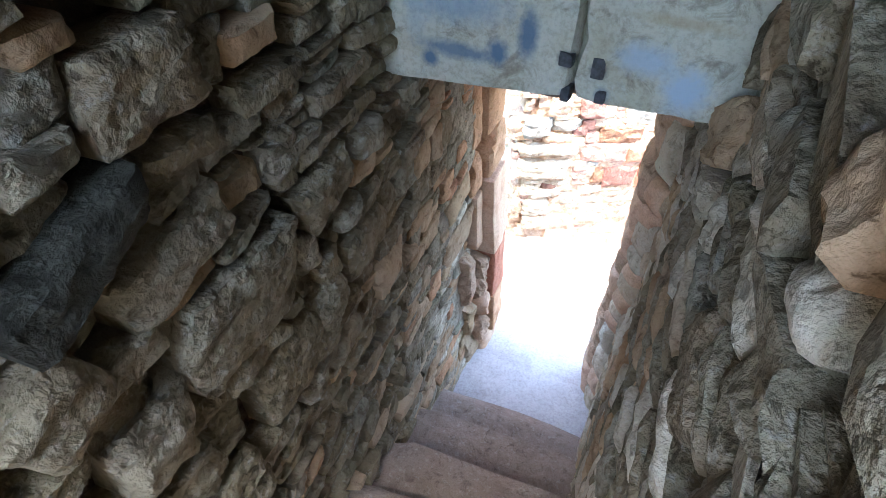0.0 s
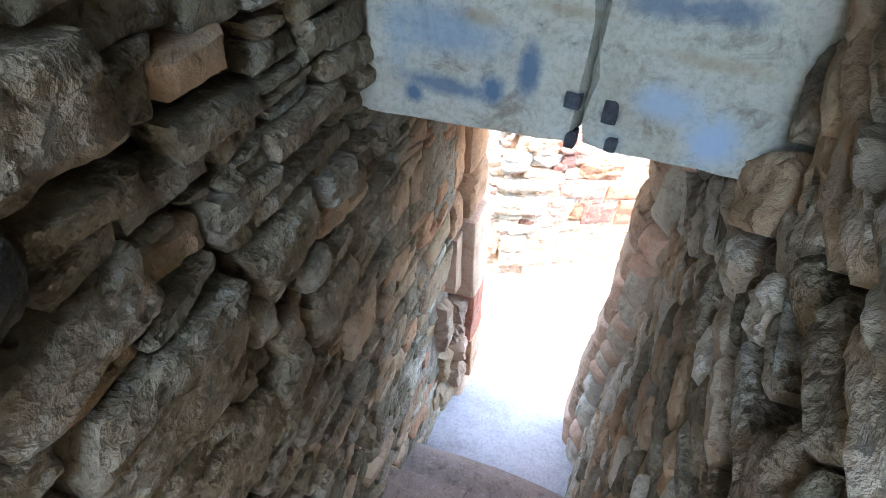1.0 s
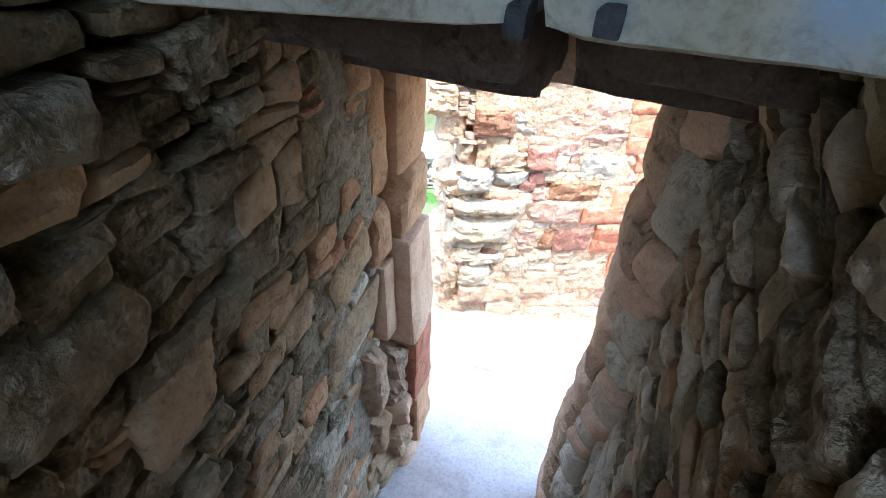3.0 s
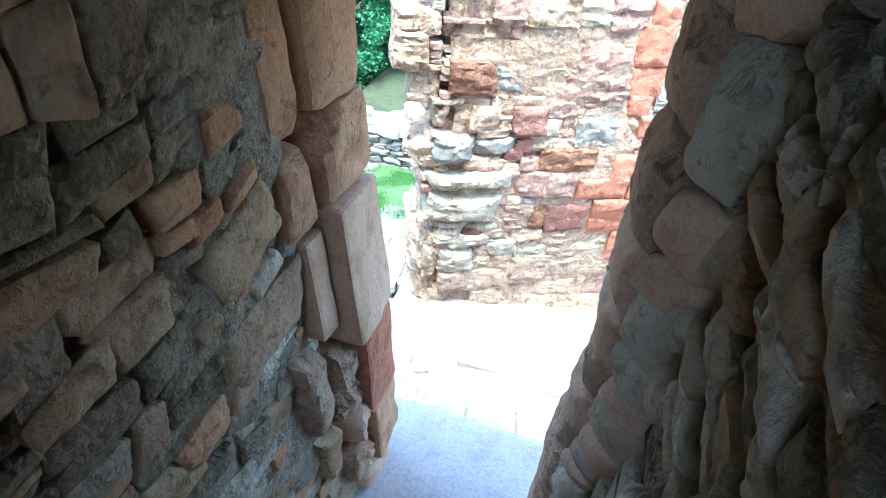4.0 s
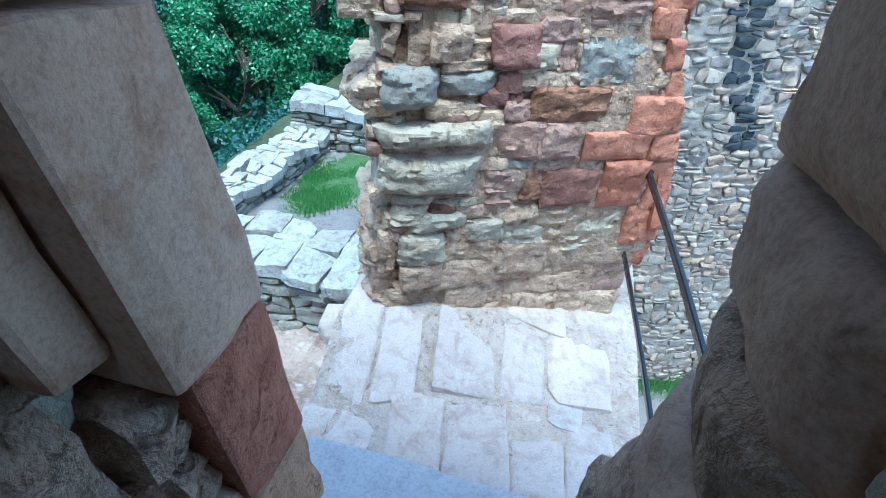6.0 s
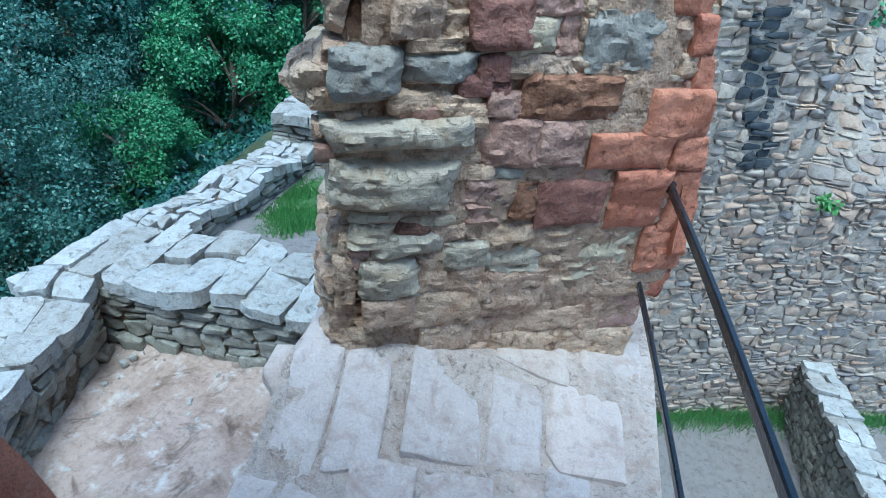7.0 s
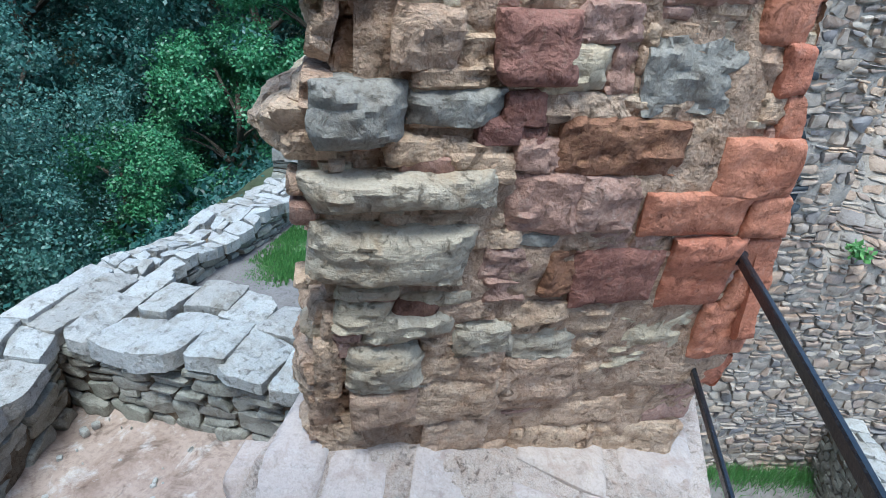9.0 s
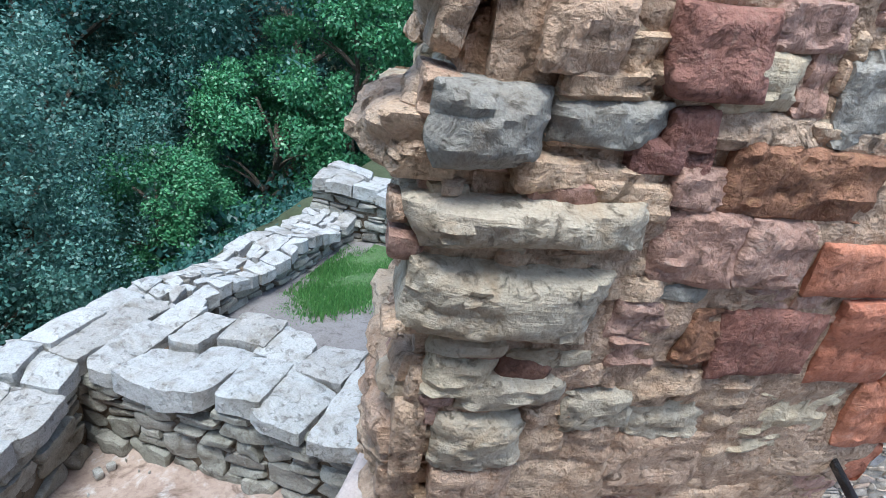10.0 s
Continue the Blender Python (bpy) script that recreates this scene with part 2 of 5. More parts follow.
INK, SKYPAINT, RUST = (0.09, 0.15, 0.24), (0.36, 0.46, 0.58), (0.34, 0.27, 0.15)
paint_marks(LINTEL, [(0.19, 2.755, 0.13, 0.05, 0.65, (0.2, 0.29, 0.4)), (0.2, 2.65, 0.1, 0.02, 0.8, INK), (0.13, 2.62, 0.024, 0.022, 0.95, INK), (0.3, 2.665, 0.026, 0.03, 0.95, INK),
                     (0.365, 2.715, 0.024, 0.055, 0.9, INK), (0.26, 2.79, 0.04, 0.016, 0.6, RUST), (0.09, 2.72, 0.03, 0.07, 0.4, (0.3, 0.4, 0.5))])
paint_marks(LINTEL, [(0.455, 2.68, 0.02, 0.018, 0.95, (0.04, 0.05, 0.07)), (0.525, 2.67, 0.02, 0.018, 0.95, (0.04, 0.05, 0.07)), (0.465, 2.6, 0.016, 0.016, 0.7, INK), (0.54, 2.62, 0.016, 0.016, 0.7, INK),
                     (0.61, 2.71, 0.06, 0.035, 0.8, SKYPAINT), (0.7, 2.665, 0.045, 0.05, 0.95, SKYPAINT), (0.66, 2.79, 0.1, 0.014, 0.5, RUST)])
paint_marks(LINTEL, [(0.56, 2.86, 0.07, 0.022, 0.7, INK), (0.66, 2.87, 0.06, 0.025, 0.7, INK), (0.42, 2.83, 0.08, 0.012, 0.5, RUST)])
# near-black stone for one dark boulder and the unseen slab overhead
DARKSTONE = stone_material("near_black_stone", [(0.042, 0.042, 0.032)], pale=(0.08, 0.078, 0.06), bump=0.9)
# brown stone darkened for the unlit inner lintels: shade put into the colour
SHADED_BROWN = stone_material("shaded_brown_stone", [(0.13, 0.1, 0.08), (0.16, 0.12, 0.095)], pale=(0.2, 0.17, 0.14), bump=0.8)
BARK = stone_material("bark", [(0.09, 0.07, 0.05)], bump=0.8)
LEAF = leaf_material("leaf", [(0.0132, 0.0489, 0.0423), (0.0207, 0.0752, 0.0583), (0.0395, 0.113, 0.0865), (0.0705, 0.16, 0.132)])
LEAFPALE = leaf_material("pale_leaf", [(0.0249, 0.0737, 0.059), (0.0453, 0.12, 0.0906), (0.0849, 0.181, 0.142), (0.147, 0.261, 0.204)])
LEAFBRIGHT = leaf_material("bright_leaf", [(0.0325, 0.124, 0.048), (0.0585, 0.195, 0.078), (0.104, 0.273, 0.114)])
GRASS = leaf_material("grass", [(0.06, 0.16, 0.04), (0.1, 0.24, 0.06), (0.17, 0.32, 0.1)])
TURF = stone_material("turf", [(0.08, 0.13, 0.05)], stain=(0.7, 0.75, 0.6), pale=(0.15, 0.24, 0.09), bump=0.6)


# ---- mesh tools ----
rng = np.random.default_rng(7)


def mesh_of(name, verts, faces, mats, smooth=True):
    me = bpy.data.meshes.new(name)
    me.from_pydata(verts, [], faces)
    for m in mats if isinstance(mats, (list, tuple)) else [mats]:
        me.materials.append(m)
    if smooth:
        me.polygons.foreach_set("use_smooth", [True] * len(me.polygons))
    me.update()
    if smooth:
        me.set_sharp_from_angle(angle=0.62)
    return me


def part(name, me, parent=None, label=""):
    """Links a mesh as one object, under a thing or a part."""
    ob = new(name, me)
    if parent:
        ob.parent = parent
    return tagged(ob, label)


def block_grid(n):
    """A cube's surface with n segments an edge: corners in -1..1 and quads."""
    index, verts, faces = {}, [], []

    def v(p):
        if p not in index:
            index[p] = len(verts)
            verts.append(p)
        return index[p]

    for axis in range(3):
        for side in (0, n):
            for i in range(n):
                for j in range(n):
                    quad = []
                    for a, b in ((i, j), (i + 1, j), (i + 1, j + 1), (i, j + 1)):
                        p = [a, b]
                        p.insert(axis, side)
                        quad.append(v(tuple(p)))
                    flip = (side == 0) != (axis == 1)
                    faces.append(quad[::-1] if flip else quad)
    return np.array(verts) * 2.0 / n - 1, faces


GRIDS = {n: block_grid(n) for n in (2, 3, 4, 6, 8, 10)}


def waves(p, lo, hi, amount, count=7, r=None):
    """Smooth random relief at points p, from waves of random heading."""
    r = r or rng
    out = np.zeros(len(p))
    for _ in range(count):
        k = r.normal(size=3)
        k *= r.uniform(lo, hi) / np.linalg.norm(k)
        out += np.sin(p @ k + r.uniform(0, 6.3))
    return out * amount / math.sqrt(count)


def stone_points(place, quad, low, high, n=4, power=6.0, rough=0.006, facets=3):
    """Points of one stone: a broken block whose face fills the quad (u, v corners), from depth low to high, laid out by place(u, v, d)."""
    c = GRIDS[n][0]
    power = power * rng.uniform(0.8, 1.4)
    p = c * (np.abs(c).max(1) / (np.abs(c) ** power).sum(1) ** (1 / power))[:, None]
    for _ in range(facets):
        k = rng.normal(size=3) * np.array((1.0, 1.0, 0.8))
        k[2] = abs(k[2])
        k /= np.linalg.norm(k)
        h = rng.uniform(0.92, 1.15)
        p = p - np.maximum(p @ k - h * (1 + 0.4 * min(abs(k[0]), abs(k[1]))), 0)[:, None] * k
    a, b = (p[:, 0] + 1) / 2, (p[:, 1] + 1) / 2
    q = np.array(quad, float)
    uv = ((1 - a) * (1 - b))[:, None] * q[0] + (a * (1 - b))[:, None] * q[1] + (a * b)[:, None] * q[2] + ((1 - a) * b)[:, None] * q[3]
    size = max(0.03, min(np.ptp(q[:, 0]), np.ptp(q[:, 1])))
    tilt = rng.normal(0, 0.2, 2) * (0.15 if power > 17 else 1.0)
    d = low + (high - low) * (p[:, 2] + 1) / 2 + ((p[:, 0] * tilt[0] + p[:, 1] * tilt[1]) * min(0.05, 0.2 * size)) * (p[:, 2] > 0)
    local = np.c_[uv, d]
    k = min(1.0, size / 0.1)
    if n >= 8:
        off = Vector(rng.uniform(-50, 50, 3))
        bump = np.array([noise.fractal(Vector(v) * 15 + off, 0.85, 2.1, 4) for v in local]) * rough * 0.95 * k
        side = np.array([noise.fractal(Vector(v) * 19 - off, 0.9, 2.1, 3) for v in local]) * rough * 1.1 * k
    else:
        bump = waves(local, 10, 25, rough * 0.9 * k) + waves(local, 30, 90, rough * 0.7 * k)
        side = waves(local + 3, 15, 50, rough * 0.9 * k)
    d = d + bump * (p[:, 2] > -0.5)
    uv = uv + p[:, :2] * side[:, None]
    return place(uv[:, 0], uv[:, 1], d)


def lattice(p):
    """Smooth value noise in -1..1 at points p."""
    i = np.floor(p).astype(np.int64)
    f = p - i
    f = f * f * (3 - 2 * f)
    out = np.zeros(len(p))
    for dx in (0, 1):
        for dy in (0, 1):
            for dz in (0, 1):
                h = ((i[:, 0] + dx) * 374761393 + (i[:, 1] + dy) * 668265263 + (i[:, 2] + dz) * 1440662683) & 0xFFFFFFFF
                h = ((h ^ (h >> 13)) * 1274126177) & 0xFFFFFFFF
                h = (h ^ (h >> 16)) & 0xFFFF
                w = (f[:, 0] if dx else 1 - f[:, 0]) * (f[:, 1] if dy else 1 - f[:, 1]) * (f[:, 2] if dz else 1 - f[:, 2])
                out += w * (h / 32767.5 - 1)
    return out


def fbm(p, octaves=4, gain=0.55, ridged=False):
    """Fractal relief at points p; ridged gives crests and flakes."""
    out, a = np.zeros(len(p)), 1.0
    for k in range(octaves):
        n = lattice(p * 2.07 ** k + 17.3 * k)
        out += a * (1 - 2.2 * np.abs(n) if ridged else n)
        a *= gain
    return out


FINE, COARSE = 0.011, 0.028


@functools.lru_cache(None)
def sheet(nu, nv):
    """A square sheet in -1..1, finer at its rim, with its quads and its rim in order."""
    gu, gv = (np.sign(t) * (1 - (1 - np.abs(t)) ** 1.35) for t in (np.linspace(-1, 1, nu + 1), np.linspace(-1, 1, nv + 1)))
    x, y = np.meshgrid(gu, gv, indexing="ij")
    at = lambda i, j: i * (nv + 1) + j
    faces = [[at(i, j), at(i + 1, j), at(i + 1, j + 1), at(i, j + 1)] for i in range(nu) for j in range(nv)]
    rim = [at(i, 0) for i in range(nu)] + [at(nu, j) for j in range(nv)] + [at(i, nv) for i in range(nu, 0, -1)] + [at(0, j) for j in range(nv, 0, -1)]
    return x.ravel(), y.ravel(), faces, rim


def face_stone(parent, place, quad, low, high, mat, grid=FINE, edge=0.012, sharp=6.0, relief=0.006, bed=2.5, cuts=2, ragged=0.05, name="stone", label=""):
    """A stone bedded in a wall: an uneven many-cornered outline within the quad, a broken, bedded face, a worn rim and sides down to depth low."""
    q = np.array(quad, float)
    c = q.mean(0)
    e = np.roll(q, -1, 0) - q
    normals = np.c_[e[:, 1], -e[:, 0]] / (np.hypot(e[:, 0], e[:, 1])[:, None] + 1e-9)
    reach = ((q - c) * normals).sum(1)
    for i in rng.permutation(4)[:cuts]:
        d = q[i] - c
        turn = math.atan2(d[1], d[0]) + rng.normal(0, 0.3)
        normals = np.r_[normals, [[math.cos(turn), math.sin(turn)]]]
        reach = np.r_[reach, math.hypot(*d) * rng.uniform(0.78, 0.96)]
    ax, by = (q[1] - q[0] + q[2] - q[3]) / 4, (q[3] - q[0] + q[2] - q[1]) / 4
    nu, nv = (int(np.clip(2 * math.hypot(*k) / grid, 4, 26)) for k in (ax, by))
    x, y, faces, rim = sheet(nu, nv)
    s = np.maximum(np.abs(x), np.abs(y))
    d = np.outer(x, ax) + np.outer(y, by)
    long = np.hypot(d[:, 0], d[:, 1])
    d /= np.maximum(long, 1e-9)[:, None]
    cos = d @ normals.T
    rad = np.where(cos > 0.02, reach / np.maximum(cos, 0.02), 9.0).min(1)
    rad = np.minimum(rad, 1.4 * long / np.maximum(s, 1e-6))
    off = rng.uniform(0, 90, 3)
    ring = np.c_[d, 0 * x]
    rad *= 1 + ragged * lattice(ring * 1.7 + off) + ragged * 0.6 * lattice(ring * 5 + off)
    uv = c + d * (rad * s)[:, None]
    axis = ax / math.hypot(*ax)
    size = 2 * min(math.hypot(*ax), math.hypot(*by))
    along, across = (uv - c) @ axis, (uv - c) @ np.array((-axis[1], axis[0]))
    loc = np.c_[along, across * bed, 0 * along]
    m = relief * min(1.0, size / 0.08)
    tilt = rng.normal(0, 0.05, 2)
    depth = high - edge * s ** sharp + along * tilt[0] + across * tilt[1]
    depth += m * 0.9 * fbm(loc * 11 + off, 3) + m * 0.5 * fbm(loc * 26 + off, 2, 0.6, True)
    n, k = len(x), len(rim)
    uv = np.r_[uv, c + (uv[rim] - c) * 1.01]
    depth = np.r_[depth, np.full(k, low)]
    faces = faces + [[rim[i], n + i, n + (i + 1) % k, rim[(i + 1) % k]] for i in range(k)]
    faces.append([n + i for i in range(k)][::-1])
    pts = place(uv[:, 0], uv[:, 1], depth)
    at = pts.mean(0)
    ob = part(name, mesh_of(name, (pts - at).tolist(), faces, mat), parent, label)
    ob.location = at
    return ob


def add_stone(parent, pts, n, mat, name="stone", label=""):
    at = pts.mean(0)
    ob = part(name, mesh_of(name, (pts - at).tolist(), GRIDS[n][1], mat), parent, label)
    ob.location = at
    return ob


def courses(u0, u1, v0, v1, row, width, gap=0.008, wave=0.02, split=0.2):
    """Quads of rubble in uneven courses over a stretch of wall."""
    k = rng.uniform(2, 5, 3)
    f = rng.uniform(0, 6.3, 3)
    quads = []
    v = v0
    lower = None
    while v < v1 - 1e-6:
        h = rng.uniform(*row)
        if v1 - v - h < 0.5 * row[0]:
            h = v1 - v
        ph = rng.uniform(0, 6.3, 2)
        kk = rng.uniform(3, 9, 2)

        def line(u, base=v + h, ph=ph, kk=kk):
            return base + wave * (math.sin(kk[0] * u + ph[0]) + 0.6 * math.sin(kk[1] * 2 * u + ph[1]))

        if lower is None:
            lower = lambda u, base=v: base
        u, lean = u0, 0.0
        while u < u1 - 1e-6:
            w = rng.uniform(*width)
            if u1 - u - w < 0.5 * width[0]:
                w = u1 - u
            nl = rng.normal(0, 0.12) * h
            ue = u + w
            corners = [(u - lean, lower(u)), (ue - nl, lower(ue)), (ue + nl, line(ue)), (u + lean, line(u))]
            cells = [corners]
            if rng.random() < split:
                s = rng.uniform(0.35, 0.65)
                m0 = tuple(np.array(corners[0]) * (1 - s) + np.array(corners[3]) * s)
                m1 = tuple(np.array(corners[1]) * (1 - s) + np.array(corners[2]) * s)
                cells = [[corners[0], corners[1], m1, m0], [m0, m1, corners[2], corners[3]]]
            for cell in cells:
                c = np.array(cell)
                mid = c.mean(0)
                far = np.abs(c - mid)
                c = mid + np.sign(c - mid) * np.maximum(far - gap / 2, far * 0.3) + rng.normal(0, 0.006, c.shape)
                quads.append(c)
            u, lean = ue, nl
        lower = line
        v += h
    return quads


def rubble(parent, place, quads, mats, deep=0.06, proud=(0.0, 0.035), n=4, power=5.0, rough=0.007, limit=300, near=None, rest_n=2, keep=None, facets=3, face=None):
    """Builds the stones of a wall: the limit that lie nearest to near as parts, the rest as one mesh."""
    quads = [q for q in quads if keep is None or keep(*q.mean(0))]
    if near is not None:
        quads.sort(key=lambda q: float(np.hypot(*(q.mean(0) - np.array(near)))))
    verts, faces, which = [], [], []
    base = 0
    for i, q in enumerate(quads):
        m = mats(*q.mean(0)) if callable(mats) else mats
        if face is not None and i < limit:
            face_stone(parent, place, q, -deep, rng.uniform(*proud), m, **face)
            continue
        k = n if i < limit else rest_n
        pts = stone_points(place, q, -deep, rng.uniform(*proud), k, power, rough, facets)
        if i < limit:
            add_stone(parent, pts, k, m)
        else:
            verts += pts.tolist()
            faces += [[base + j for j in f] for f in GRIDS[k][1]]
            base += len(pts)
            which.append((m, len(GRIDS[k][1])))
    if verts:
        kinds = []
        for m, _ in which:
            if m not in kinds:
                kinds.append(m)
        me = mesh_of("rubble", verts, faces, kinds)
        me.polygons.foreach_set("material_index", [kinds.index(m) for m, c in which for _ in range(c)])
        tagged(part("rubble", me, parent, "small stones of the wall"), kind="stuff")


def core(name, place, u0, u1, v0, v1, mat, back=0.3, step=0.06, rough=0.012, level=-0.03):
    """The mortar body of a wall: an uneven front sheet with a plain back and closed edges."""
    nu, nv = max(2, int((u1 - u0) / step)), max(2, int((v1 - v0) / step))
    uu, vv = np.meshgrid(np.linspace(u0, u1, nu + 1), np.linspace(v0, v1, nv + 1), indexing="ij")
    u, v = uu.ravel(), vv.ravel()
    flat = np.c_[u, v, u * 0]
    sunk = level(u, v) if callable(level) else level
    front = place(u, v, sunk + waves(flat, 5, 20, rough) + waves(flat, 30, 60, rough * 0.5) + waves(flat, 80, 160, rough * 0.4))
    rear = place(u, v, u * 0 - back)
    pts = np.r_[front, rear].tolist()
    k = (nu + 1) * (nv + 1)
    at = lambda i, j: i * (nv + 1) + j
    faces = []
    for i in range(nu):
        for j in range(nv):
            f = [at(i, j), at(i + 1, j), at(i + 1, j + 1), at(i, j + 1)]
            faces += [f, [k + x for x in f[::-1]]]
    rim = [at(i, 0) for i in range(nu + 1)] + [at(nu, j) for j in range(1, nv + 1)] + [at(i, nv) for i in range(nu - 1, -1, -1)] + [at(0, j) for j in range(nv - 1, 0, -1)]
    for a, b in zip(rim, rim[1:] + rim[:1]):
        faces.append([a, k + a, k + b, b])
    me = mesh_of(name, pts, faces, mat)
    bm = bmesh.new()
    bm.from_mesh(me)
    bmesh.ops.recalc_face_normals(bm, faces=bm.faces)
    bm.to_mesh(me)
    bm.free()
    return tagged(new(name, me), kind="structure")


def box_stone(parent, lo, hi, mat, name="stone", n=4, power=9.0, rough=0.004, label="", turn=0.0, jitter=0.0):
    """A hewn or broken block between two corners, turned about its upright axis by degrees."""
    lo, hi = np.array(lo, float), np.array(hi, float)
    mid = (lo + hi) / 2
    c, s = math.cos(radians(turn)), math.sin(radians(turn))

    def place(u, v, d):
        x, y = u - mid[0], v - mid[1]
        return np.c_[mid[0] + c * x - s * y, mid[1] + s * x + c * y, d]

    q = np.array([(lo[0], lo[1]), (hi[0], lo[1]), (hi[0], hi[1]), (lo[0], hi[1])]) + rng.normal(0, 1, (4, 2)) * jitter
    pts = stone_points(place, q, lo[2], hi[2], n, power, rough)
    return add_stone(parent, pts, n, mat, name, label)


def empty(name, at=(0, 0, 0)):
    ob = new(name)
    ob.location = at
    return ob


# ---- ground ----
def terrain(x, y):
    """Height of the ground: a terrace beside the paved way, a low yard beyond the rail, a wooded slope."""
    yard = np.clip((x - 0.9) / 0.25, 0, 1)
    z = -0.68 + 0.1 * np.clip((y - 5.0) / 0.3, 0, 1) - 5.33 * yard
    slope = np.clip((-2.6 - 0.05 * np.abs(y - 6) - x) / 3.0, 0, 1)
    z = z - slope * 3.2 * (1 - yard)
    hill = np.clip((y - 11.5) / 12.0, 0, 1.6) * np.clip((2.5 - x) / 2.0, 0, 1)
    z = z + hill * 4.0
    hill2 = np.clip((-x - 9.0) / 10.0, 0, 1.5)
    return z + hill2 * 3.0


def ground():
    xs = np.r_[np.array([-600, -200, -80, -40]), np.arange(-24, -3, 0.8), np.arange(-3, 1.6, 0.1), np.arange(1.6, 14, 0.8), np.array([20, 40, 80, 200, 600])]
    ys = np.r_[np.array([-600, -200, -60, -20, -8]), np.arange(-4, 3, 0.7), np.arange(3, 9, 0.1), np.arange(9, 30, 0.9), np.array([40, 60, 100, 250, 600])]
    gx, gy = np.meshgrid(xs, ys, indexing="ij")
    x, y = gx.ravel(), gy.ravel()
    z = terrain(x, y)
    flat = np.c_[x, y, x * 0]
    near = (np.abs(x + 1) < 3) & (y > 2) & (y < 9)
    z = z + np.where(near, waves(flat, 3, 9, 0.025) + waves(flat, 12, 28, 0.012), 0)
    ny = len(ys)
    faces = [[i * ny + j, (i + 1) * ny + j, (i + 1) * ny + j + 1, i * ny + j + 1] for i in range(len(xs) - 1) for j in range(ny - 1)]
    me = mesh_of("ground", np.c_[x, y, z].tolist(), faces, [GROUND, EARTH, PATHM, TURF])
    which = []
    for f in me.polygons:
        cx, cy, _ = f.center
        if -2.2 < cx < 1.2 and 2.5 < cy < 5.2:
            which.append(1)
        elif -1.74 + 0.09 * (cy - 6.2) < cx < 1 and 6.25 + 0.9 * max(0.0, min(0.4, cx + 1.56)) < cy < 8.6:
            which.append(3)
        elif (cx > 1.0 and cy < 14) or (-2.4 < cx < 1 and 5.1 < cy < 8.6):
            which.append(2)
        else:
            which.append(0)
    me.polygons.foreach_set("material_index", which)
    tagged(new("ground", me), "bare trodden earth and gravel falling away to woodland", "ground", kind="structure")


ground()


# ---- stair passage ----
def west_place(u, v, d):
    x = 0.035 + 0.03 * np.sin(1.9 * u + 0.7 * v) + 0.02 * np.sin(3.1 * v + 1.0) + d
    return np.c_[x, u, v]


def east_place(u, v, d):
    x = 0.79 + 0.02 * np.sin(2.3 * u + 1.1 * v) - d + 0.04 * np.clip((1.6 - u), 0, 2)
    return np.c_[x, u, v]


def stair_line(y):
    return 0.42 + max(0.0, (2.42 - y)) * 0.62


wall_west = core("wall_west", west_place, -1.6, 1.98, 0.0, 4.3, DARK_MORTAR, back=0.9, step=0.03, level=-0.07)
tagged(wall_west, "dark rubble stone wall of the narrow stair passage", "wall")


def door_lean(u, v):
    """How far the wall's end runs out toward the leaning doorway."""
    return 0.2 * (1.5 - np.minimum(v, 3.0)) * np.clip((u - 2.1) / 0.45, 0, 1)


wall_west_end = core("wall_west_end", lambda u, v, d: west_place(u + door_lean(u, v), v, d), 1.97, 2.62, 0.0, 4.3, END_MORTAR, back=0.9, step=0.012, level=lambda u, v: -0.03 + 0.03 * np.clip((u - 2.2) / 0.15, 0, 1), rough=0.006)
tagged(wall_west_end, "flush pointed rubble wall beside the doorway", "wall")
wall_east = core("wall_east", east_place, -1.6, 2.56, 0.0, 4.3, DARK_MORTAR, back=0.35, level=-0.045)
tagged(wall_east, "rough rubble stone wall of the narrow stair passage", "wall")


def inner_mats(u, v):
    if u > 2.2 and v > 1.8:
        return INNER_RED if rng.random() < 0.4 else INNER
    if u > 2.25:
        return (INNER_TAN, INNER, INNER_PALE, INNER_TAN, INNER_PALE, INNER_RED)[int(rng.integers(6))]
    if u > 1.95:
        return (INNER, INNER, INNER_TAN)[int(rng.integers(3))]
    return INNER_TAN if rng.random() < 0.15 else INNER


def east_mats(u, v):
    return (INNER_PALE, INNER_PALE, INNER_TAN, INNER)[int(rng.integers(4))] if u > 2.1 else (INNER, INNER, INNER_TAN, INNER_PALE)[int(rng.integers(4))] if u > 1.4 else (INNER, INNER, INNER_PALE)[int(rng.integers(3))]


HEROES = []


def hero(parent, place, u, v, w, h, turn, proud, mat, relief=0.009, edge=0.018, bed=2.0, sharp=6.0, low=-0.07, cuts=3, ragged=0.06):
    """One large stone of a wall, set at u, v and turned in its plane by degrees; rubble keeps clear of it."""
    c, t = math.cos(radians(turn)), math.sin(radians(turn))
    q = np.array([(u + c * x - t * y, v + t * x + c * y) for x, y in ((-w / 2, -h / 2), (w / 2, -h / 2), (w / 2, h / 2), (-w / 2, h / 2))]) + rng.normal(0, 0.006, (4, 2))
    face_stone(parent, place, q, low, proud, mat, 0.009, edge, sharp, relief, bed, cuts, ragged)
    HEROES.append((parent, u, v, w, h, c, t))


def clear_of(parent):
    """A test for rubble: above the stair and clear of the large stones of that wall."""
    mine = [e[1:] for e in HEROES if e[0] is parent]

    def keep(u, v):
        if parent is not pavement and v < stair_line(u) - 0.25:
            return False
        for hu, hv, w, h, c, t in mine:
            x, y = c * (u - hu) + t * (v - hv), -t * (u - hu) + c * (v - hv)
            if abs(x) < w / 2 + 0.012 and abs(y) < h / 2 + 0.008:
                return False
        return True

    return keep


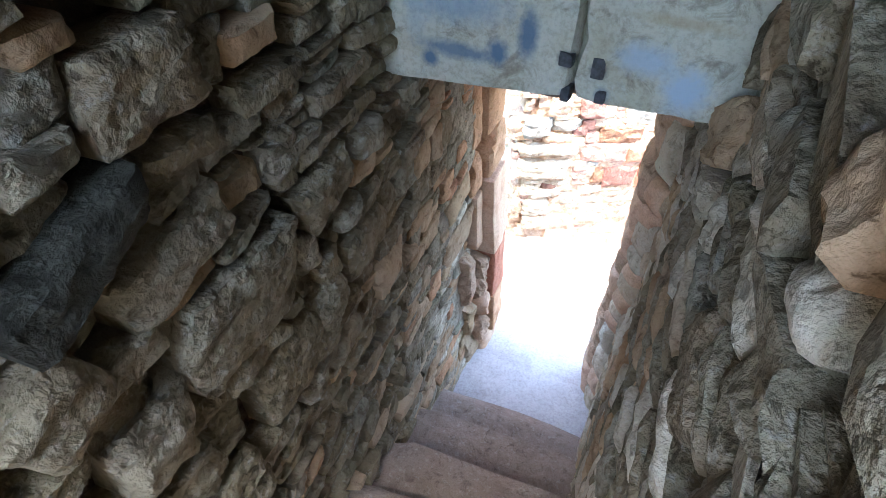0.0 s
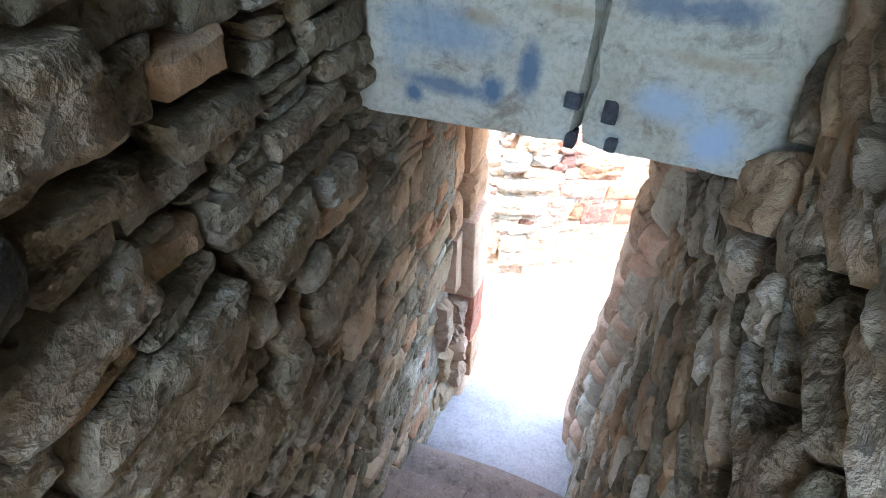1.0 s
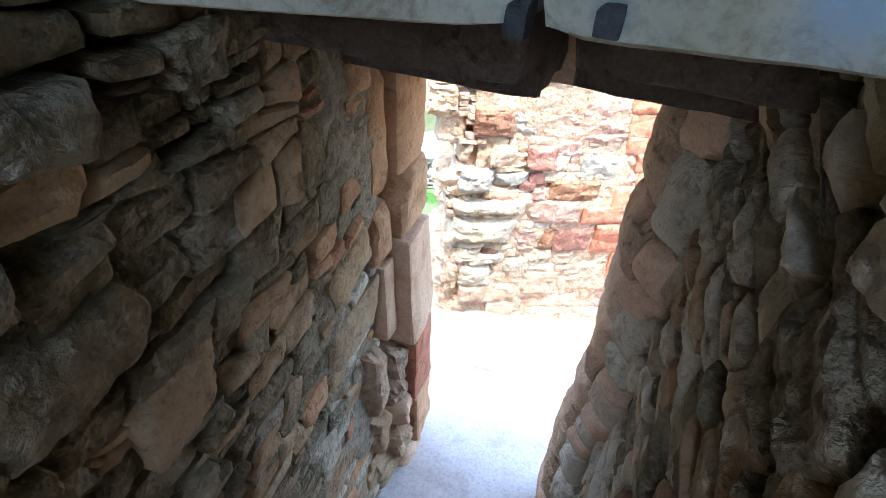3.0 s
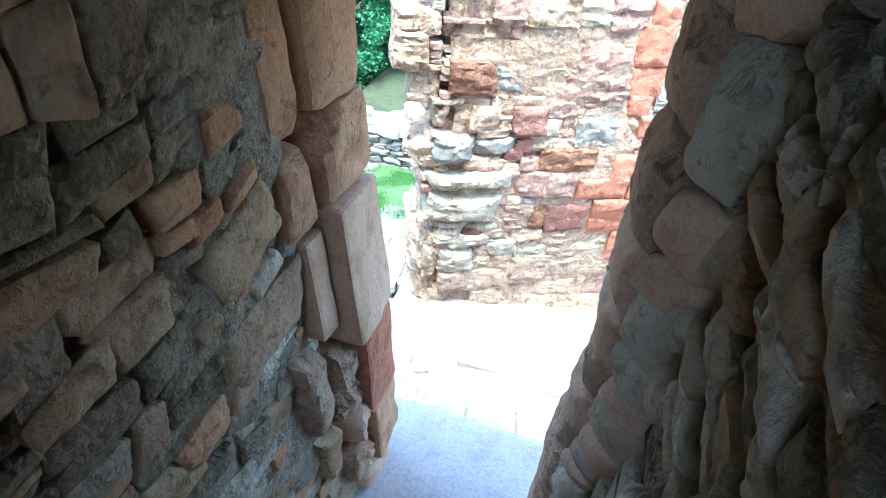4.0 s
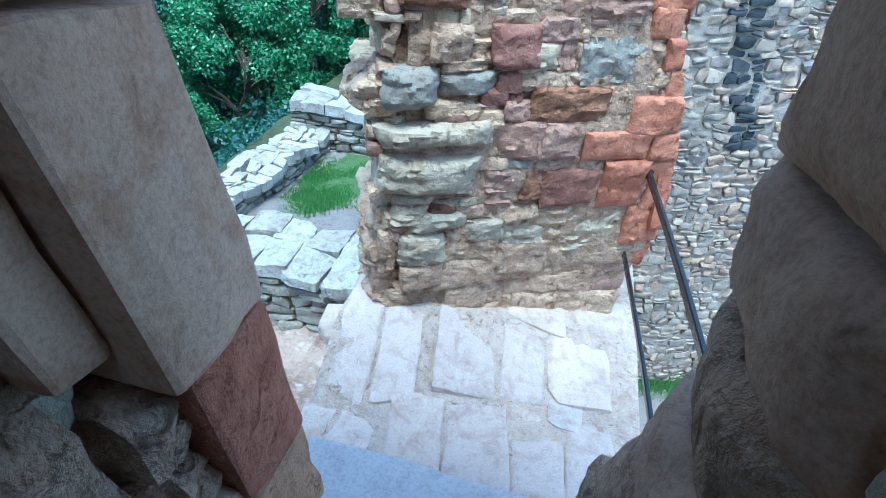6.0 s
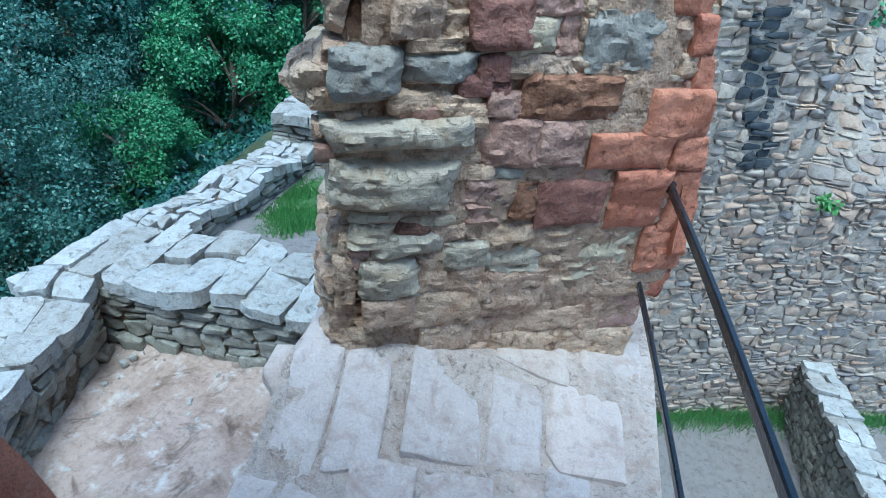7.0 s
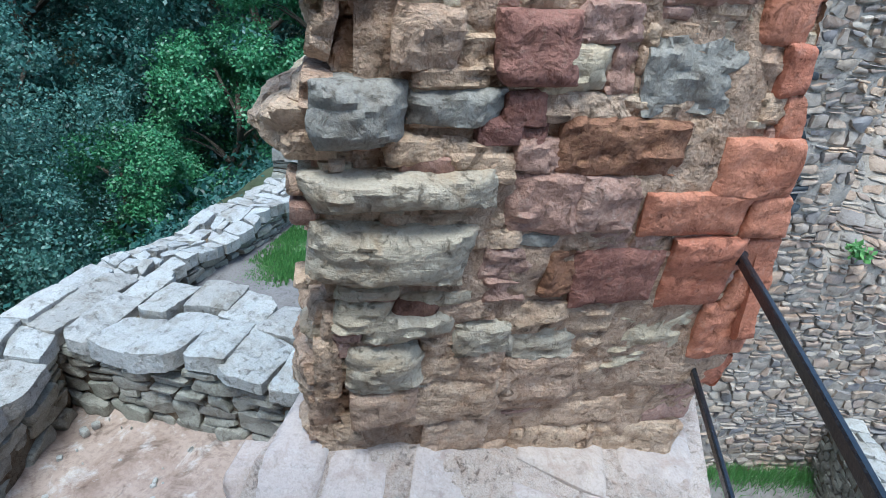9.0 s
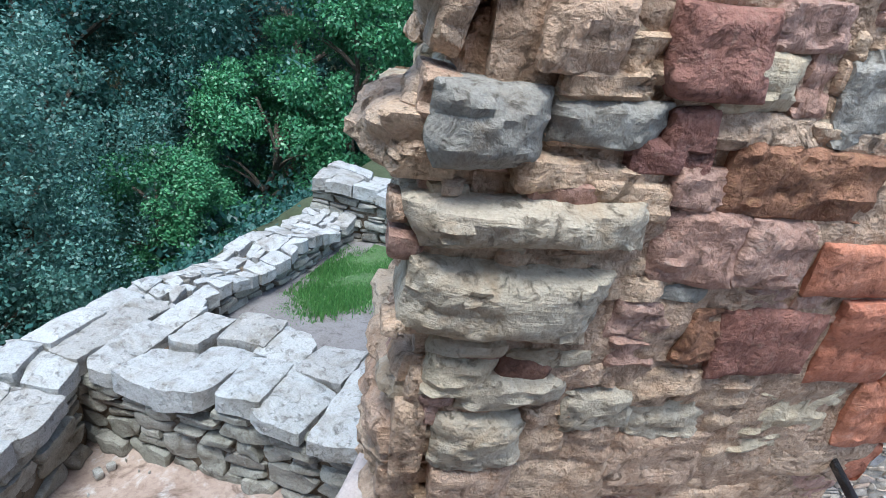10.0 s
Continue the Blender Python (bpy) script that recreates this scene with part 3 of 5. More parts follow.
# steps, landing, threshold
stair = tagged(empty("stone_stair", (0.4, 2.3, 0.42)), "worn stone stair going down to a pale landing", "stair", kind="structure")
for i in range(14):
    y = 2.42 - 0.3 * i
    ob = box_stone(None, (-0.1, y - 0.42, 0.2 + 0.186 * i), (0.95, y, 0.42 + 0.186 * (i + 1)), STEP, "step", 6, 16, 0.006)
    ob.parent, ob.matrix_parent_inverse = stair, Matrix.Translation((-0.4, -2.3, -0.42))
for lo, hi, m, name in (((-0.15, 2.4, 0.1), (0.95, 3.24, 0.415), LANDING, "landing_slab"), ((-0.15, 3.2, -0.1), (0.95, 3.52, 0.2), LANDING, "landing_slab")):
    ob = box_stone(None, lo, hi, m, name, 8, 14, 0.008)
    ob.parent, ob.matrix_parent_inverse = stair, Matrix.Translation((-0.4, -2.3, -0.42))


# lintels over the passage
def lintel_block(parent, lo, hi, mat, n=10, power=22, rough=0.010, label="", turn=-3.0):
    return box_stone(parent, lo, hi, mat, "lintel_half", n, power, rough, label, turn=turn)


lintel = tagged(empty("lintel", (0, 0, 0)), "pale cracked stone lintel with faded blue paint marks", "lintel", kind="structure")
half = lintel_block(lintel, (-0.1, 1.815, 2.565), (0.483, 2.05, 3.02), LINTEL, turn=-7)
for v in half.data.vertices:
    v.co.z += 0.105 * v.co.x
half = lintel_block(lintel, (0.488, 1.757, 2.602), (0.92, 2.0, 3.04), LINTEL, turn=-7)
for v in half.data.vertices:
    v.co.z += 0.05 * v.co.x
for x, z, w, h in ((0.455, 2.68, 0.015, 0.015), (0.525, 2.675, 0.014, 0.022), (0.465, 2.605, 0.01, 0.016), (0.54, 2.615, 0.011, 0.013)):
    y = 1.784 - 0.122 * (x - 0.455)
    box_stone(lintel, (x - w, y - 0.006, z - h), (x + w, y + 0.03, z + h), CRAMP, "iron_cramp", 4, 10, 0.002, "rusted dark iron cramp", turn=-7)
inner_lintel = tagged(empty("inner_lintel", (0, 0, 0)), "brown stone lintels behind the pale one, coloured dark for their shade", "lintel", kind="structure")
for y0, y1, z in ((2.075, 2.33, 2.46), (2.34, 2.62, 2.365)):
    lintel_block(inner_lintel, (-0.12, y0, z), (0.455, y1, z + 0.5), SHADED_BROWN)
    lintel_block(inner_lintel, (0.505, y0, z + 0.03), (0.92, y1, z + 0.5), SHADED_BROWN)
door_head = tagged(empty("door_head", (0, 0, 0)), "reddish dressed stone head of the doorway", "lintel", kind="structure")
lintel_block(door_head, (-0.3, 2.635, 2.32), (1.1, 3.15, 2.75), JAMB)


def slab(name, lo, hi, mat, label, category):
    pts = [(x, y, z) for z in (lo[2], hi[2]) for x, y in ((lo[0], lo[1]), (hi[0], lo[1]), (hi[0], hi[1]), (lo[0], hi[1]))]
    me = mesh_of(name, pts, [[3, 2, 1, 0], [4, 5, 6, 7], [0, 1, 5, 4], [1, 2, 6, 5], [2, 3, 7, 6], [3, 0, 4, 7]], mat, False)
    tagged(new(name, me), label, category, kind="structure")


def overhead_cover():
    # Added out of view to hold back sky light; its edge sets how much.
    slab("ceiling", (-0.3, 0.03, 3.75), (1.2, 2.8, 4.0), DARKSTONE, "unseen dark slab added over the stair to limit sky light", "ceiling")
    slab("wall_over_lintel", (-0.3, 1.9, 2.98), (1.2, 2.6, 3.78), DARK_MORTAR, "rubble above the lintels", "wall")


overhead_cover()


# ---- doorway ----
door_west = tagged(empty("doorway_jamb", (0, 0, 0)), "dressed sandstone doorway jamb with a chamfered rebate", "door jamb", kind="structure")


def jamb_stone(parent, x0, x1, y0, y1, z0, z1, mat, chamfer=0.0, name="jamb_stone", lean=0.0, label=""):
    """A hewn jamb stone, its inner rebate cut on the slant."""
    bm = bmesh.new()
    sx = 1 if x1 > x0 else -1
    plan = [(x0, y0), (x1 - sx * chamfer, y0), (x1, y0 + chamfer * 1.2), (x1, y1), (x0, y1)] if chamfer else [(x0, y0), (x1, y0), (x1, y1), (x0, y1)]
    if sx < 0:
        plan = plan[::-1]
    low = [bm.verts.new((x, y, z0)) for x, y in plan]
    top = [bm.verts.new((x + lean, y, z1)) for x, y in plan]
    bm.faces.new(low[::-1])
    bm.faces.new(top)
    for i in range(len(plan)):
        j = (i + 1) % len(plan)
        bm.faces.new((low[i], low[j], top[j], top[i]))
    bmesh.ops.recalc_face_normals(bm, faces=bm.faces)
    bmesh.ops.bevel(bm, geom=bm.edges[:], offset=0.012, segments=2, affect="EDGES", profile=0.6)
    bmesh.ops.subdivide_edges(bm, edges=[e for e in bm.edges if e.calc_length() > 0.08], cuts=3, use_grid_fill=True)
    p = np.array([v.co for v in bm.verts])
    w = waves(p, 8, 25, 0.006) + waves(p, 30, 80, 0.003)
    for v, k in zip(bm.verts, w):
        v.co += v.normal * float(k)
    me = bpy.data.meshes.new(name)
    bm.to_mesh(me)
    bm.free()
    me.materials.append(mat)
    return part(name, me, parent, label)


# west side, from the landing up: worn foot, broken blocks, pink block, rebated post, red-brown blocks above
box_stone(door_west, (-0.2, 2.64, 0.36), (0.115, 2.9, 0.56), JAMB, "jamb_stone", 8, 6, 0.015)
box_stone(door_west, (-0.2, 2.60, 0.56), (0.11, 2.74, 0.76), BUFF, "jamb_stone", 8, 6, 0.022)
box_stone(door_west, (-0.2, 2.63, 0.77), (0.105, 2.76, 0.95), JAMB, "jamb_stone", 8, 9, 0.012, turn=14)
box_stone(door_west, (-0.2, 2.61, 0.96), (0.09, 2.74, 1.12), BUFF, "jamb_stone", 8, 5, 0.022)
box_stone(door_west, (-0.2, 2.62, 1.12), (0.1, 2.74, 1.28), BUFF, "jamb_stone", 8, 4.5, 0.022)
box_stone(door_west, (-0.2, 2.5, 0.42), (0.07, 2.62, 0.68), INNER_TAN, "jamb_stone", 6, 7, 0.015)
box_stone(door_west, (-0.2, 2.52, 0.69), (0.06, 2.61, 0.98), INNER_TAN, "jamb_stone", 6, 8, 0.012)
box_stone(door_west, (-0.2, 2.52, 0.99), (0.065, 2.61, 1.36), BUFF, "jamb_stone", 6, 8, 0.012)
jamb_stone(door_west, -0.3, 0.13, 2.74, 2.94, 0.54, 0.88, INNER_RED, 0.0)
jamb_stone(door_west, -0.3, 0.127, 2.73, 2.94, 0.89, 1.285, RED, 0.0)
jamb_stone(door_west, -0.3, 0.128, 2.705, 2.94, 1.29, 1.77, JAMB, 0.0, lean=-0.012)
jamb_stone(door_west, -0.3, 0.068, 2.615, 2.70, 1.37, 1.72, JAMB, 0.0)
box_stone(door_west, (-0.3, 2.705, 1.775), (0.1, 2.94, 1.99), INNER_RED, "jamb_stone", 8, 9, 0.006)
box_stone(door_west, (-0.3, 2.705, 1.995), (0.094, 2.94, 2.4), INNER_RED, "jamb_stone", 8, 9, 0.006)
box_stone(door_west, (-0.3, 2.58, 1.73), (0.065, 2.7, 1.94), INNER_RED, "jamb_stone", 8, 8, 0.008)
box_stone(door_west, (-0.3, 2.57, 1.95), (0.065, 2.7, 2.36), INNER_RED, "jamb_stone", 8, 8, 0.008)
door_east = tagged(empty("doorway_jamb", (0, 0, 0)), "rounded weathered sandstone doorway jamb", "door jamb", kind="structure")


def east_jamb_place(u, v, d):
    """The east reveal: it leans out toward its foot and rounds off at the outer corner."""
    return np.c_[0.702 + 0.07 * np.clip((2.63 - u) / 0.14, 0, 1) + 0.02 * np.clip((0.6 - v) / 0.2, 0, 1) - d, u + np.interp(v, (0.8, 1.05, 1.42, 1.9), (0.17, 0.18, -0.05, -0.09)), v]


for col, (y0, y1, hs) in enumerate(((2.595, 2.83, (0.3, 0.16, 0.28, 0.3, 0.12, 0.12, 0.13, 0.16, 0.2, 0.25)), (2.49, 2.6, (0.2, 0.15, 0.2, 0.15, 0.15, 0.15, 0.12, 0.1, 0.08, 0.08, 0.14, 0.09, 0.13, 0.2, 0.2)))):
    z = 0.34
    for i, h in enumerate(hs):
        m = ((JAMB, BUFF, JAMB), (INNER_PALE, JAMB, INNER_PALE))[col][int(rng.integers(3))]
        q = np.array([(y0, z), (y1, z), (y1, z + h), (y0, z + h)]) + rng.normal(0, 0.008, (4, 2))
        face_stone(door_east, east_jamb_place, q, -0.3, rng.uniform(0.0, 0.016), m, 0.01, 0.03, 3.6, 0.005, 1.3, 2, 0.05, "jamb_stone")
        z += h
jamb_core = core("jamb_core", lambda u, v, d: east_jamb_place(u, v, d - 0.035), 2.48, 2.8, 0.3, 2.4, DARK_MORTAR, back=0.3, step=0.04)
tagged(jamb_core, "mortar between the rounded jamb stones, darkened for shade in the gaps", "door jamb")


def lean_out(thing, rate=0.2, level=1.5):
    """The old doorway leans: its foot stands further out than its head."""
    for ob in thing.children:
        for v in ob.data.vertices:
            v.co.y += rate * (level - ob.location.z - v.co.z)


lean_out(door_west)


# outer face of the building, behind the camera once it is out
def outer_wall(name, x0, x1, z0=-6.2):
    pts = [(x, y, zz) for zz in (z0, 3.2) for x, y in ((x0, 2.52), (x1, 2.52), (x1, 2.84), (x0, 2.84))]
    me = mesh_of(name, pts, [[3, 2, 1, 0], [4, 5, 6, 7], [0, 1, 5, 4], [1, 2, 6, 5], [2, 3, 7, 6], [3, 0, 4, 7]], BUFF, False)
    tagged(new(name, me), "weathered rubble outer wall beside the doorway", "wall", kind="structure")


outer_wall("wall_outer_west", -1.1, -0.31)
outer_wall("wall_outer_east", 1.11, 1.9)
outer_wall("wall_outer_top", -0.305, 1.105, 2.76)


# ---- paved way ----
PIER_AT, PIER_ALONG, PIER_OUT = np.array((0.10, 4.28)), np.array((0.903, 0.429)), np.array((0.429, -0.903))


def pave_rise(x, y):
    s = (x - PIER_AT[0]) * PIER_OUT[0] + (y - PIER_AT[1]) * PIER_OUT[1]
    u = (x - PIER_AT[0]) * PIER_ALONG[0] + (y - PIER_AT[1]) * PIER_ALONG[1]
    return np.clip((0.42 - s) / 0.42, 0, 1) ** 1.3 * (0.26 - 0.2 * np.clip(u, 0, 1.1))


def pave_place(u, v, d):
    return np.c_[u, v, pave_rise(u, v) + d]


pavement = core("pavement", pave_place, -0.26, 1.1, 3.3, 5.7, SAND, back=6.3, step=0.03, level=lambda u, v: -0.006 + 0.012 * np.clip((pave_rise(u, v) - 0.12) / 0.06, 0, 1), rough=0.004)
tagged(pavement, "pale worn stone paving on a raised walkway", "pavement")


# ---- pier ----
def pier_place(u, v, d):
    back = -0.10 * np.clip((1.1 - v) / 0.8, 0, 1) * np.clip(0.25 + u, 0, 1)
    p = PIER_AT + np.outer(u, PIER_ALONG) + np.outer(d + back, PIER_OUT)
    return np.c_[p, v]


def pier_west_place(u, v, d):
    p = PIER_AT + np.outer(-0.2 - d + 0.03 * np.sin(9 * v), PIER_ALONG) + np.outer(-u, PIER_OUT)
    return np.c_[p, v]


def pier_east_place(u, v, d):
    p = PIER_AT + np.outer(pier_edge(v) - 0.004 + d, PIER_ALONG) + np.outer(-u, PIER_OUT)
    return np.c_[p, v]


def pier_edge(v):
    """The worn east corner draws in toward the top."""
    return np.interp(v, (0.2, 0.45, 0.6, 0.8, 1.0, 1.15, 1.28, 1.4, 1.5), (1.0, 1.07, 1.08, 1.06, 1.02, 0.98, 0.95, 0.915, 0.9))


def pier_core_place(u, v, d):
    return pier_place(np.where(u > 0.6, 0.6 + (u - 0.6) * (pier_edge(v) - 0.615) / 0.375, u), v, d)


pier = core("ruined_pier", pier_core_place, -0.12, 0.975, -1.4, 3.1, MORTAR, back=0.8, level=lambda u, v: -0.004 + 0.015 * np.clip((u + 0.05) / 0.2, 0, 1), rough=0.009, step=0.013)
tagged(pier, "ruined masonry pier of grey and red sandstone rubble", "pier")
PIER_STONES = {"g": GREY, "b": BUFF, "l": BLUE, "r": RED, "m": MAROON, "p": PURPLE, "o": OCHRE}
TAKEN = np.zeros((130, 190), bool)


def pier_stone(u, z, w, h, tone, out):
    """One stone of the pier's face, its lower west corner at u, z."""
    edge = u < -0.12
    g = 0.006 if tone in "rm" else 0.011
    q = np.array([(u - g, z - g), (u + w + g, z - g), (u + w + g, z + h + g), (u - g, z + h + g)]) + rng.normal(0, 0.006, (4, 2))
    if tone != "r":
        mid, sp = q.mean(0), rng.normal(0, 0.03)
        q = mid + (q - mid) @ np.array([[1, sp], [-sp, 1]])
    worn = tone in "gl"
    if edge and tone in "bp":
        out -= 0.05
        q[[0, 3], 0] += rng.uniform(0.0, 0.09)
    low_down = z < 0.45
    face_stone(pier, pier_face_place, q, -0.16 if edge else -0.1, out + rng.uniform(0.008, 0.018), PIER_STONES[tone], FINE, 0.012 + (0.8 * max(0.0, out) if worn else 0.2 * max(0.0, out)), 3.5 if worn else 9.0 if tone in "rm" else 6.0, 0.007 if tone in "rm" or low_down else 0.011, 1.3 if tone in "rm" else 1.8 if low_down else 3.0, 1 if tone in "rm" else 2, 0.03 if tone in "rm" else 0.07)
    i0, i1, j0, j1 = (int(round(k * 100)) for k in (u + 0.3, u + w + 0.3, z - 0.1, z + h - 0.1))
    TAKEN[max(0, i0):i1, max(0, j0):j1] = True


def pier_face_place(u, v, d):
    """The pier's face, its stones dressed back to the line of the east corner."""
    return pier_place(np.minimum(u, pier_edge(v) + 0.006), v, d)


def chips():
    """Small pinning stones in what the courses leave open."""
    for j in range(4, 188):
        for i in range(4, 126):
            if TAKEN[i, j]:
                continue
            w, h = int(rng.integers(5, 15)), int(rng.integers(3, 7))
            while w > 2 and TAKEN[i:i + w, j].any():
                w -= 1
            while h > 2 and TAKEN[i:i + w, j:j + h].any():
                h -= 1
            TAKEN[i:i + w, j:j + h] = True
            w = min(w, 126 - i)
            if w < 3 or h < 2 or rng.random() < (0.75 if j < 38 else 0.3):
                continue
            u, z = i / 100 - 0.3, j / 100 + 0.1
            q = np.array([(u - 0.004, z - 0.003), (u + w / 100 + 0.002, z - 0.003), (u + w / 100 + 0.002, z + h / 100 + 0.002), (u - 0.004, z + h / 100 + 0.002)]) + rng.normal(0, 0.003, (4, 2))
            m = (BUFF, BUFF, GREY, PURPLE)[int(rng.integers(4))]
            face_stone(pier, pier_face_place, q, -0.08, rng.uniform(0.004, 0.02), m, 0.014, 0.012, 5.0, 0.008, 2.5, 2, 0.08)


# from the foot up
for u, w, z, h in ((-0.33, 0.2, 0.08, 0.2), (-0.32, 0.18, 0.29, 0.17), (-0.12, 0.24, 0.1, 0.14), (-0.13, 0.22, 0.25, 0.13), (0.13, 0.24, 0.08, 0.14), (0.1, 0.19, 0.23, 0.11), (0.38, 0.3, 0.08, 0.16), (0.69, 0.3, 0.06, 0.15)):
    pier_stone(u, z, w, h, "b", 0.012)
pier_stone(0.308, 0.247, 0.446, 0.083, "b", 0.006)
pier_stone(0.744, 0.218, 0.276, 0.180, "p", 0.006)
pier_stone(-0.111, 0.389, 0.149, 0.108, "b", 0.03)
pier_stone(0.043, 0.350, 0.250, 0.145, "b", 0.014)
pier_stone(0.570, 0.301, 0.117, 0.226, "b", 0.002)
pier_stone(0.966, 0.367, 0.136, 0.141, "r", 0.01)
pier_stone(0.175, 0.477, 0.122, 0.117, "b", 0.006)
pier_stone(0.306, 0.353, 0.252, 0.204, "b", 0.01)
pier_stone(0.669, 0.409, 0.296, 0.104, "b", 0.008)
pier_stone(-0.298, 0.468, 0.140, 0.205, "b", 0.05)
pier_stone(-0.126, 0.506, 0.178, 0.137, "g", 0.035)
pier_stone(0.057, 0.510, 0.112, 0.126, "b", 0.01)
pier_stone(0.322, 0.556, 0.200, 0.108, "g", 0.006)
pier_stone(0.531, 0.530, 0.111, 0.097, "b", 0)
pier_stone(0.630, 0.514, 0.270, 0.199, "g", 0.004)
pier_stone(0.906, 0.515, 0.196, 0.199, "r", 0.016)
pier_stone(-0.269, 0.673, 0.099, 0.085, "b", 0.04)
pier_stone(-0.096, 0.671, 0.247, 0.088, "g", 0.035)
pier_stone(0.088, 0.715, 0.162, 0.055, "b", 0.01)
pier_stone(0.159, 0.606, 0.154, 0.093, "g", 0.012)
pier_stone(0.257, 0.674, 0.188, 0.075, "b", 0.004)
pier_stone(0.450, 0.642, 0.163, 0.102, "b", 0.002)
pier_stone(-0.231, 0.785, 0.136, 0.066, "b", 0)
pier_stone(-0.160, 0.806, 0.152, 0.026, "g", 0.02)
pier_stone(-0.154, 0.713, 0.132, 0.080, "g", 0.03)
pier_stone(-0.021, 0.749, 0.104, 0.041, "o", 0.015)
pier_stone(-0.004, 0.777, 0.231, 0.032, "g", 0.01)
pier_stone(0.214, 0.787, 0.108, 0.068, "p", 0.012)
pier_stone(0.458, 0.771, 0.245, 0.155, "m", 0.02)
pier_stone(0.729, 0.730, 0.192, 0.223, "r", 0.02)
pier_stone(0.950, 0.715, 0.133, 0.137, "r", 0.016)
pier_stone(-0.250, 0.855, 0.403, 0.142, "g", 0.06)
pier_stone(0.204, 0.864, 0.120, 0.071, "p", 0.015)
pier_stone(0.336, 0.851, 0.041, 0.067, "b", 0)
pier_stone(0.381, 0.797, 0.077, 0.125, "o", 0.012)
pier_stone(0.611, 0.916, 0.113, 0.043, "p", 0.004)
pier_stone(0.900, 0.856, 0.154, 0.092, "r", 0.016)
pier_stone(-0.202, 1.004, 0.147, 0.050, "b", 0.03)
pier_stone(-0.049, 0.974, 0.096, 0.050, "b", 0)
pier_stone(0.049, 0.987, 0.198, 0.048, "b", 0)
pier_stone(0.160, 0.948, 0.128, 0.042, "b", 0.012)
pier_stone(0.294, 0.941, 0.102, 0.038, "l", 0.004)
pier_stone(0.400, 0.937, 0.077, 0.043, "b", 0.002)
pier_stone(0.480, 0.925, 0.123, 0.058, "p", 0.006)
pier_stone(0.575, 0.973, 0.316, 0.122, "r", 0.02)
pier_stone(0.904, 0.967, 0.127, 0.111, "r", 0.016)
pier_stone(-0.226, 1.070, 0.437, 0.067, "g", 0.06)
pier_stone(-0.136, 1.129, 0.116, 0.036, "b", 0.02)
pier_stone(-0.017, 1.126, 0.110, 0.047, "p", 0.015)
pier_stone(0.243, 0.996, 0.169, 0.147, "p", 0.018)
pier_stone(0.417, 0.994, 0.146, 0.131, "p", 0.018)
pier_stone(0.476, 1.096, 0.148, 0.043, "b", 0)
pier_stone(0.631, 1.093, 0.153, 0.055, "b", 0)
pier_stone(-0.273, 1.118, 0.100, 0.078, "p", 0)
pier_stone(-0.160, 1.163, 0.127, 0.029, "b", 0.015)
pier_stone(-0.046, 1.177, 0.111, 0.035, "b", 0.01)
pier_stone(0.066, 1.178, 0.113, 0.035, "b", 0.01)
pier_stone(0.097, 1.129, 0.134, 0.048, "b", 0.012)
pier_stone(0.148, 1.213, 0.094, 0.049, "m", 0.02)
pier_stone(0.248, 1.217, 0.066, 0.041, "m", 0.01)
pier_stone(0.252, 1.159, 0.090, 0.055, "p", 0.01)
pier_stone(0.338, 1.150, 0.303, 0.122, "o", 0.02)
pier_stone(0.652, 1.215, 0.093, 0.054, "b", 0)
pier_stone(0.667, 1.168, 0.100, 0.043, "b", 0)
pier_stone(0.769, 1.085, 0.222, 0.145, "r", 0.02)
pier_stone(-0.301, 1.218, 0.143, 0.116, "b", 0.05)
pier_stone(-0.203, 1.207, 0.198, 0.120, "l", 0.05)
pier_stone(-0.002, 1.259, 0.205, 0.064, "l", 0.03)
pier_stone(0.213, 1.264, 0.085, 0.063, "m", 0.02)
pier_stone(0.307, 1.272, 0.179, 0.041, "b", 0.005)
pier_stone(0.491, 1.272, 0.143, 0.051, "b", 0)
pier_stone(0.829, 1.277, 0.085, 0.067, "b", 0)
pier_stone(0.895, 1.230, 0.067, 0.108, "r", 0.015)
pier_stone(-0.249, 1.381, 0.072, 0.070, "b", 0.03)
pier_stone(-0.144, 1.321, 0.119, 0.096, "b", 0)
pier_stone(-0.027, 1.374, 0.116, 0.105, "b", 0.03)
pier_stone(0.017, 1.336, 0.170, 0.033, "b", 0.01)
pier_stone(0.099, 1.372, 0.083, 0.059, "b", 0)
pier_stone(0.172, 1.353, 0.167, 0.138, "m", 0.03)
pier_stone(0.270, 1.339, 0.158, 0.092, "g", 0.025)
pier_stone(0.442, 1.334, 0.059, 0.109, "p", 0)
pier_stone(0.526, 1.288, 0.262, 0.165, "l", 0.006)
pier_stone(0.791, 1.347, 0.094, 0.091, "b", 0)
pier_stone(0.851, 1.340, 0.073, 0.109, "r", 0.02)
pier_stone(-0.143, 1.422, 0.114, 0.065, "b", 0.01)
pier_stone(0.343, 1.446, 0.137, 0.068, "p", 0.01)
pier_stone(0.761, 1.449, 0.122, 0.112, "r", 0.02)
pier_stone(-0.389, 1.502, 0.186, 0.146, "b", 0.03)
pier_stone(-0.159, 1.552, 0.210, 0.140, "o", 0.03)
pier_stone(0.063, 1.543, 0.136, 0.135, "l", 0.01)
pier_stone(0.416, 1.536, 0.308, 0.114, "p", 0.01)
pier_stone(0.739, 1.548, 0.181, 0.152, "r", 0.02)
pier_stone(-0.496, 1.665, 0.216, 0.147, "b", 0.08)
pier_stone(0.203, 1.637, 0.179, 0.082, "b", 0)
pier_stone(0.464, 1.660, 0.269, 0.143, "p", 0.012)
pier_stone(-0.212, 1.694, 0.247, 0.163, "b", 0.02)
pier_stone(0.173, 1.730, 0.277, 0.125, "b", 0)
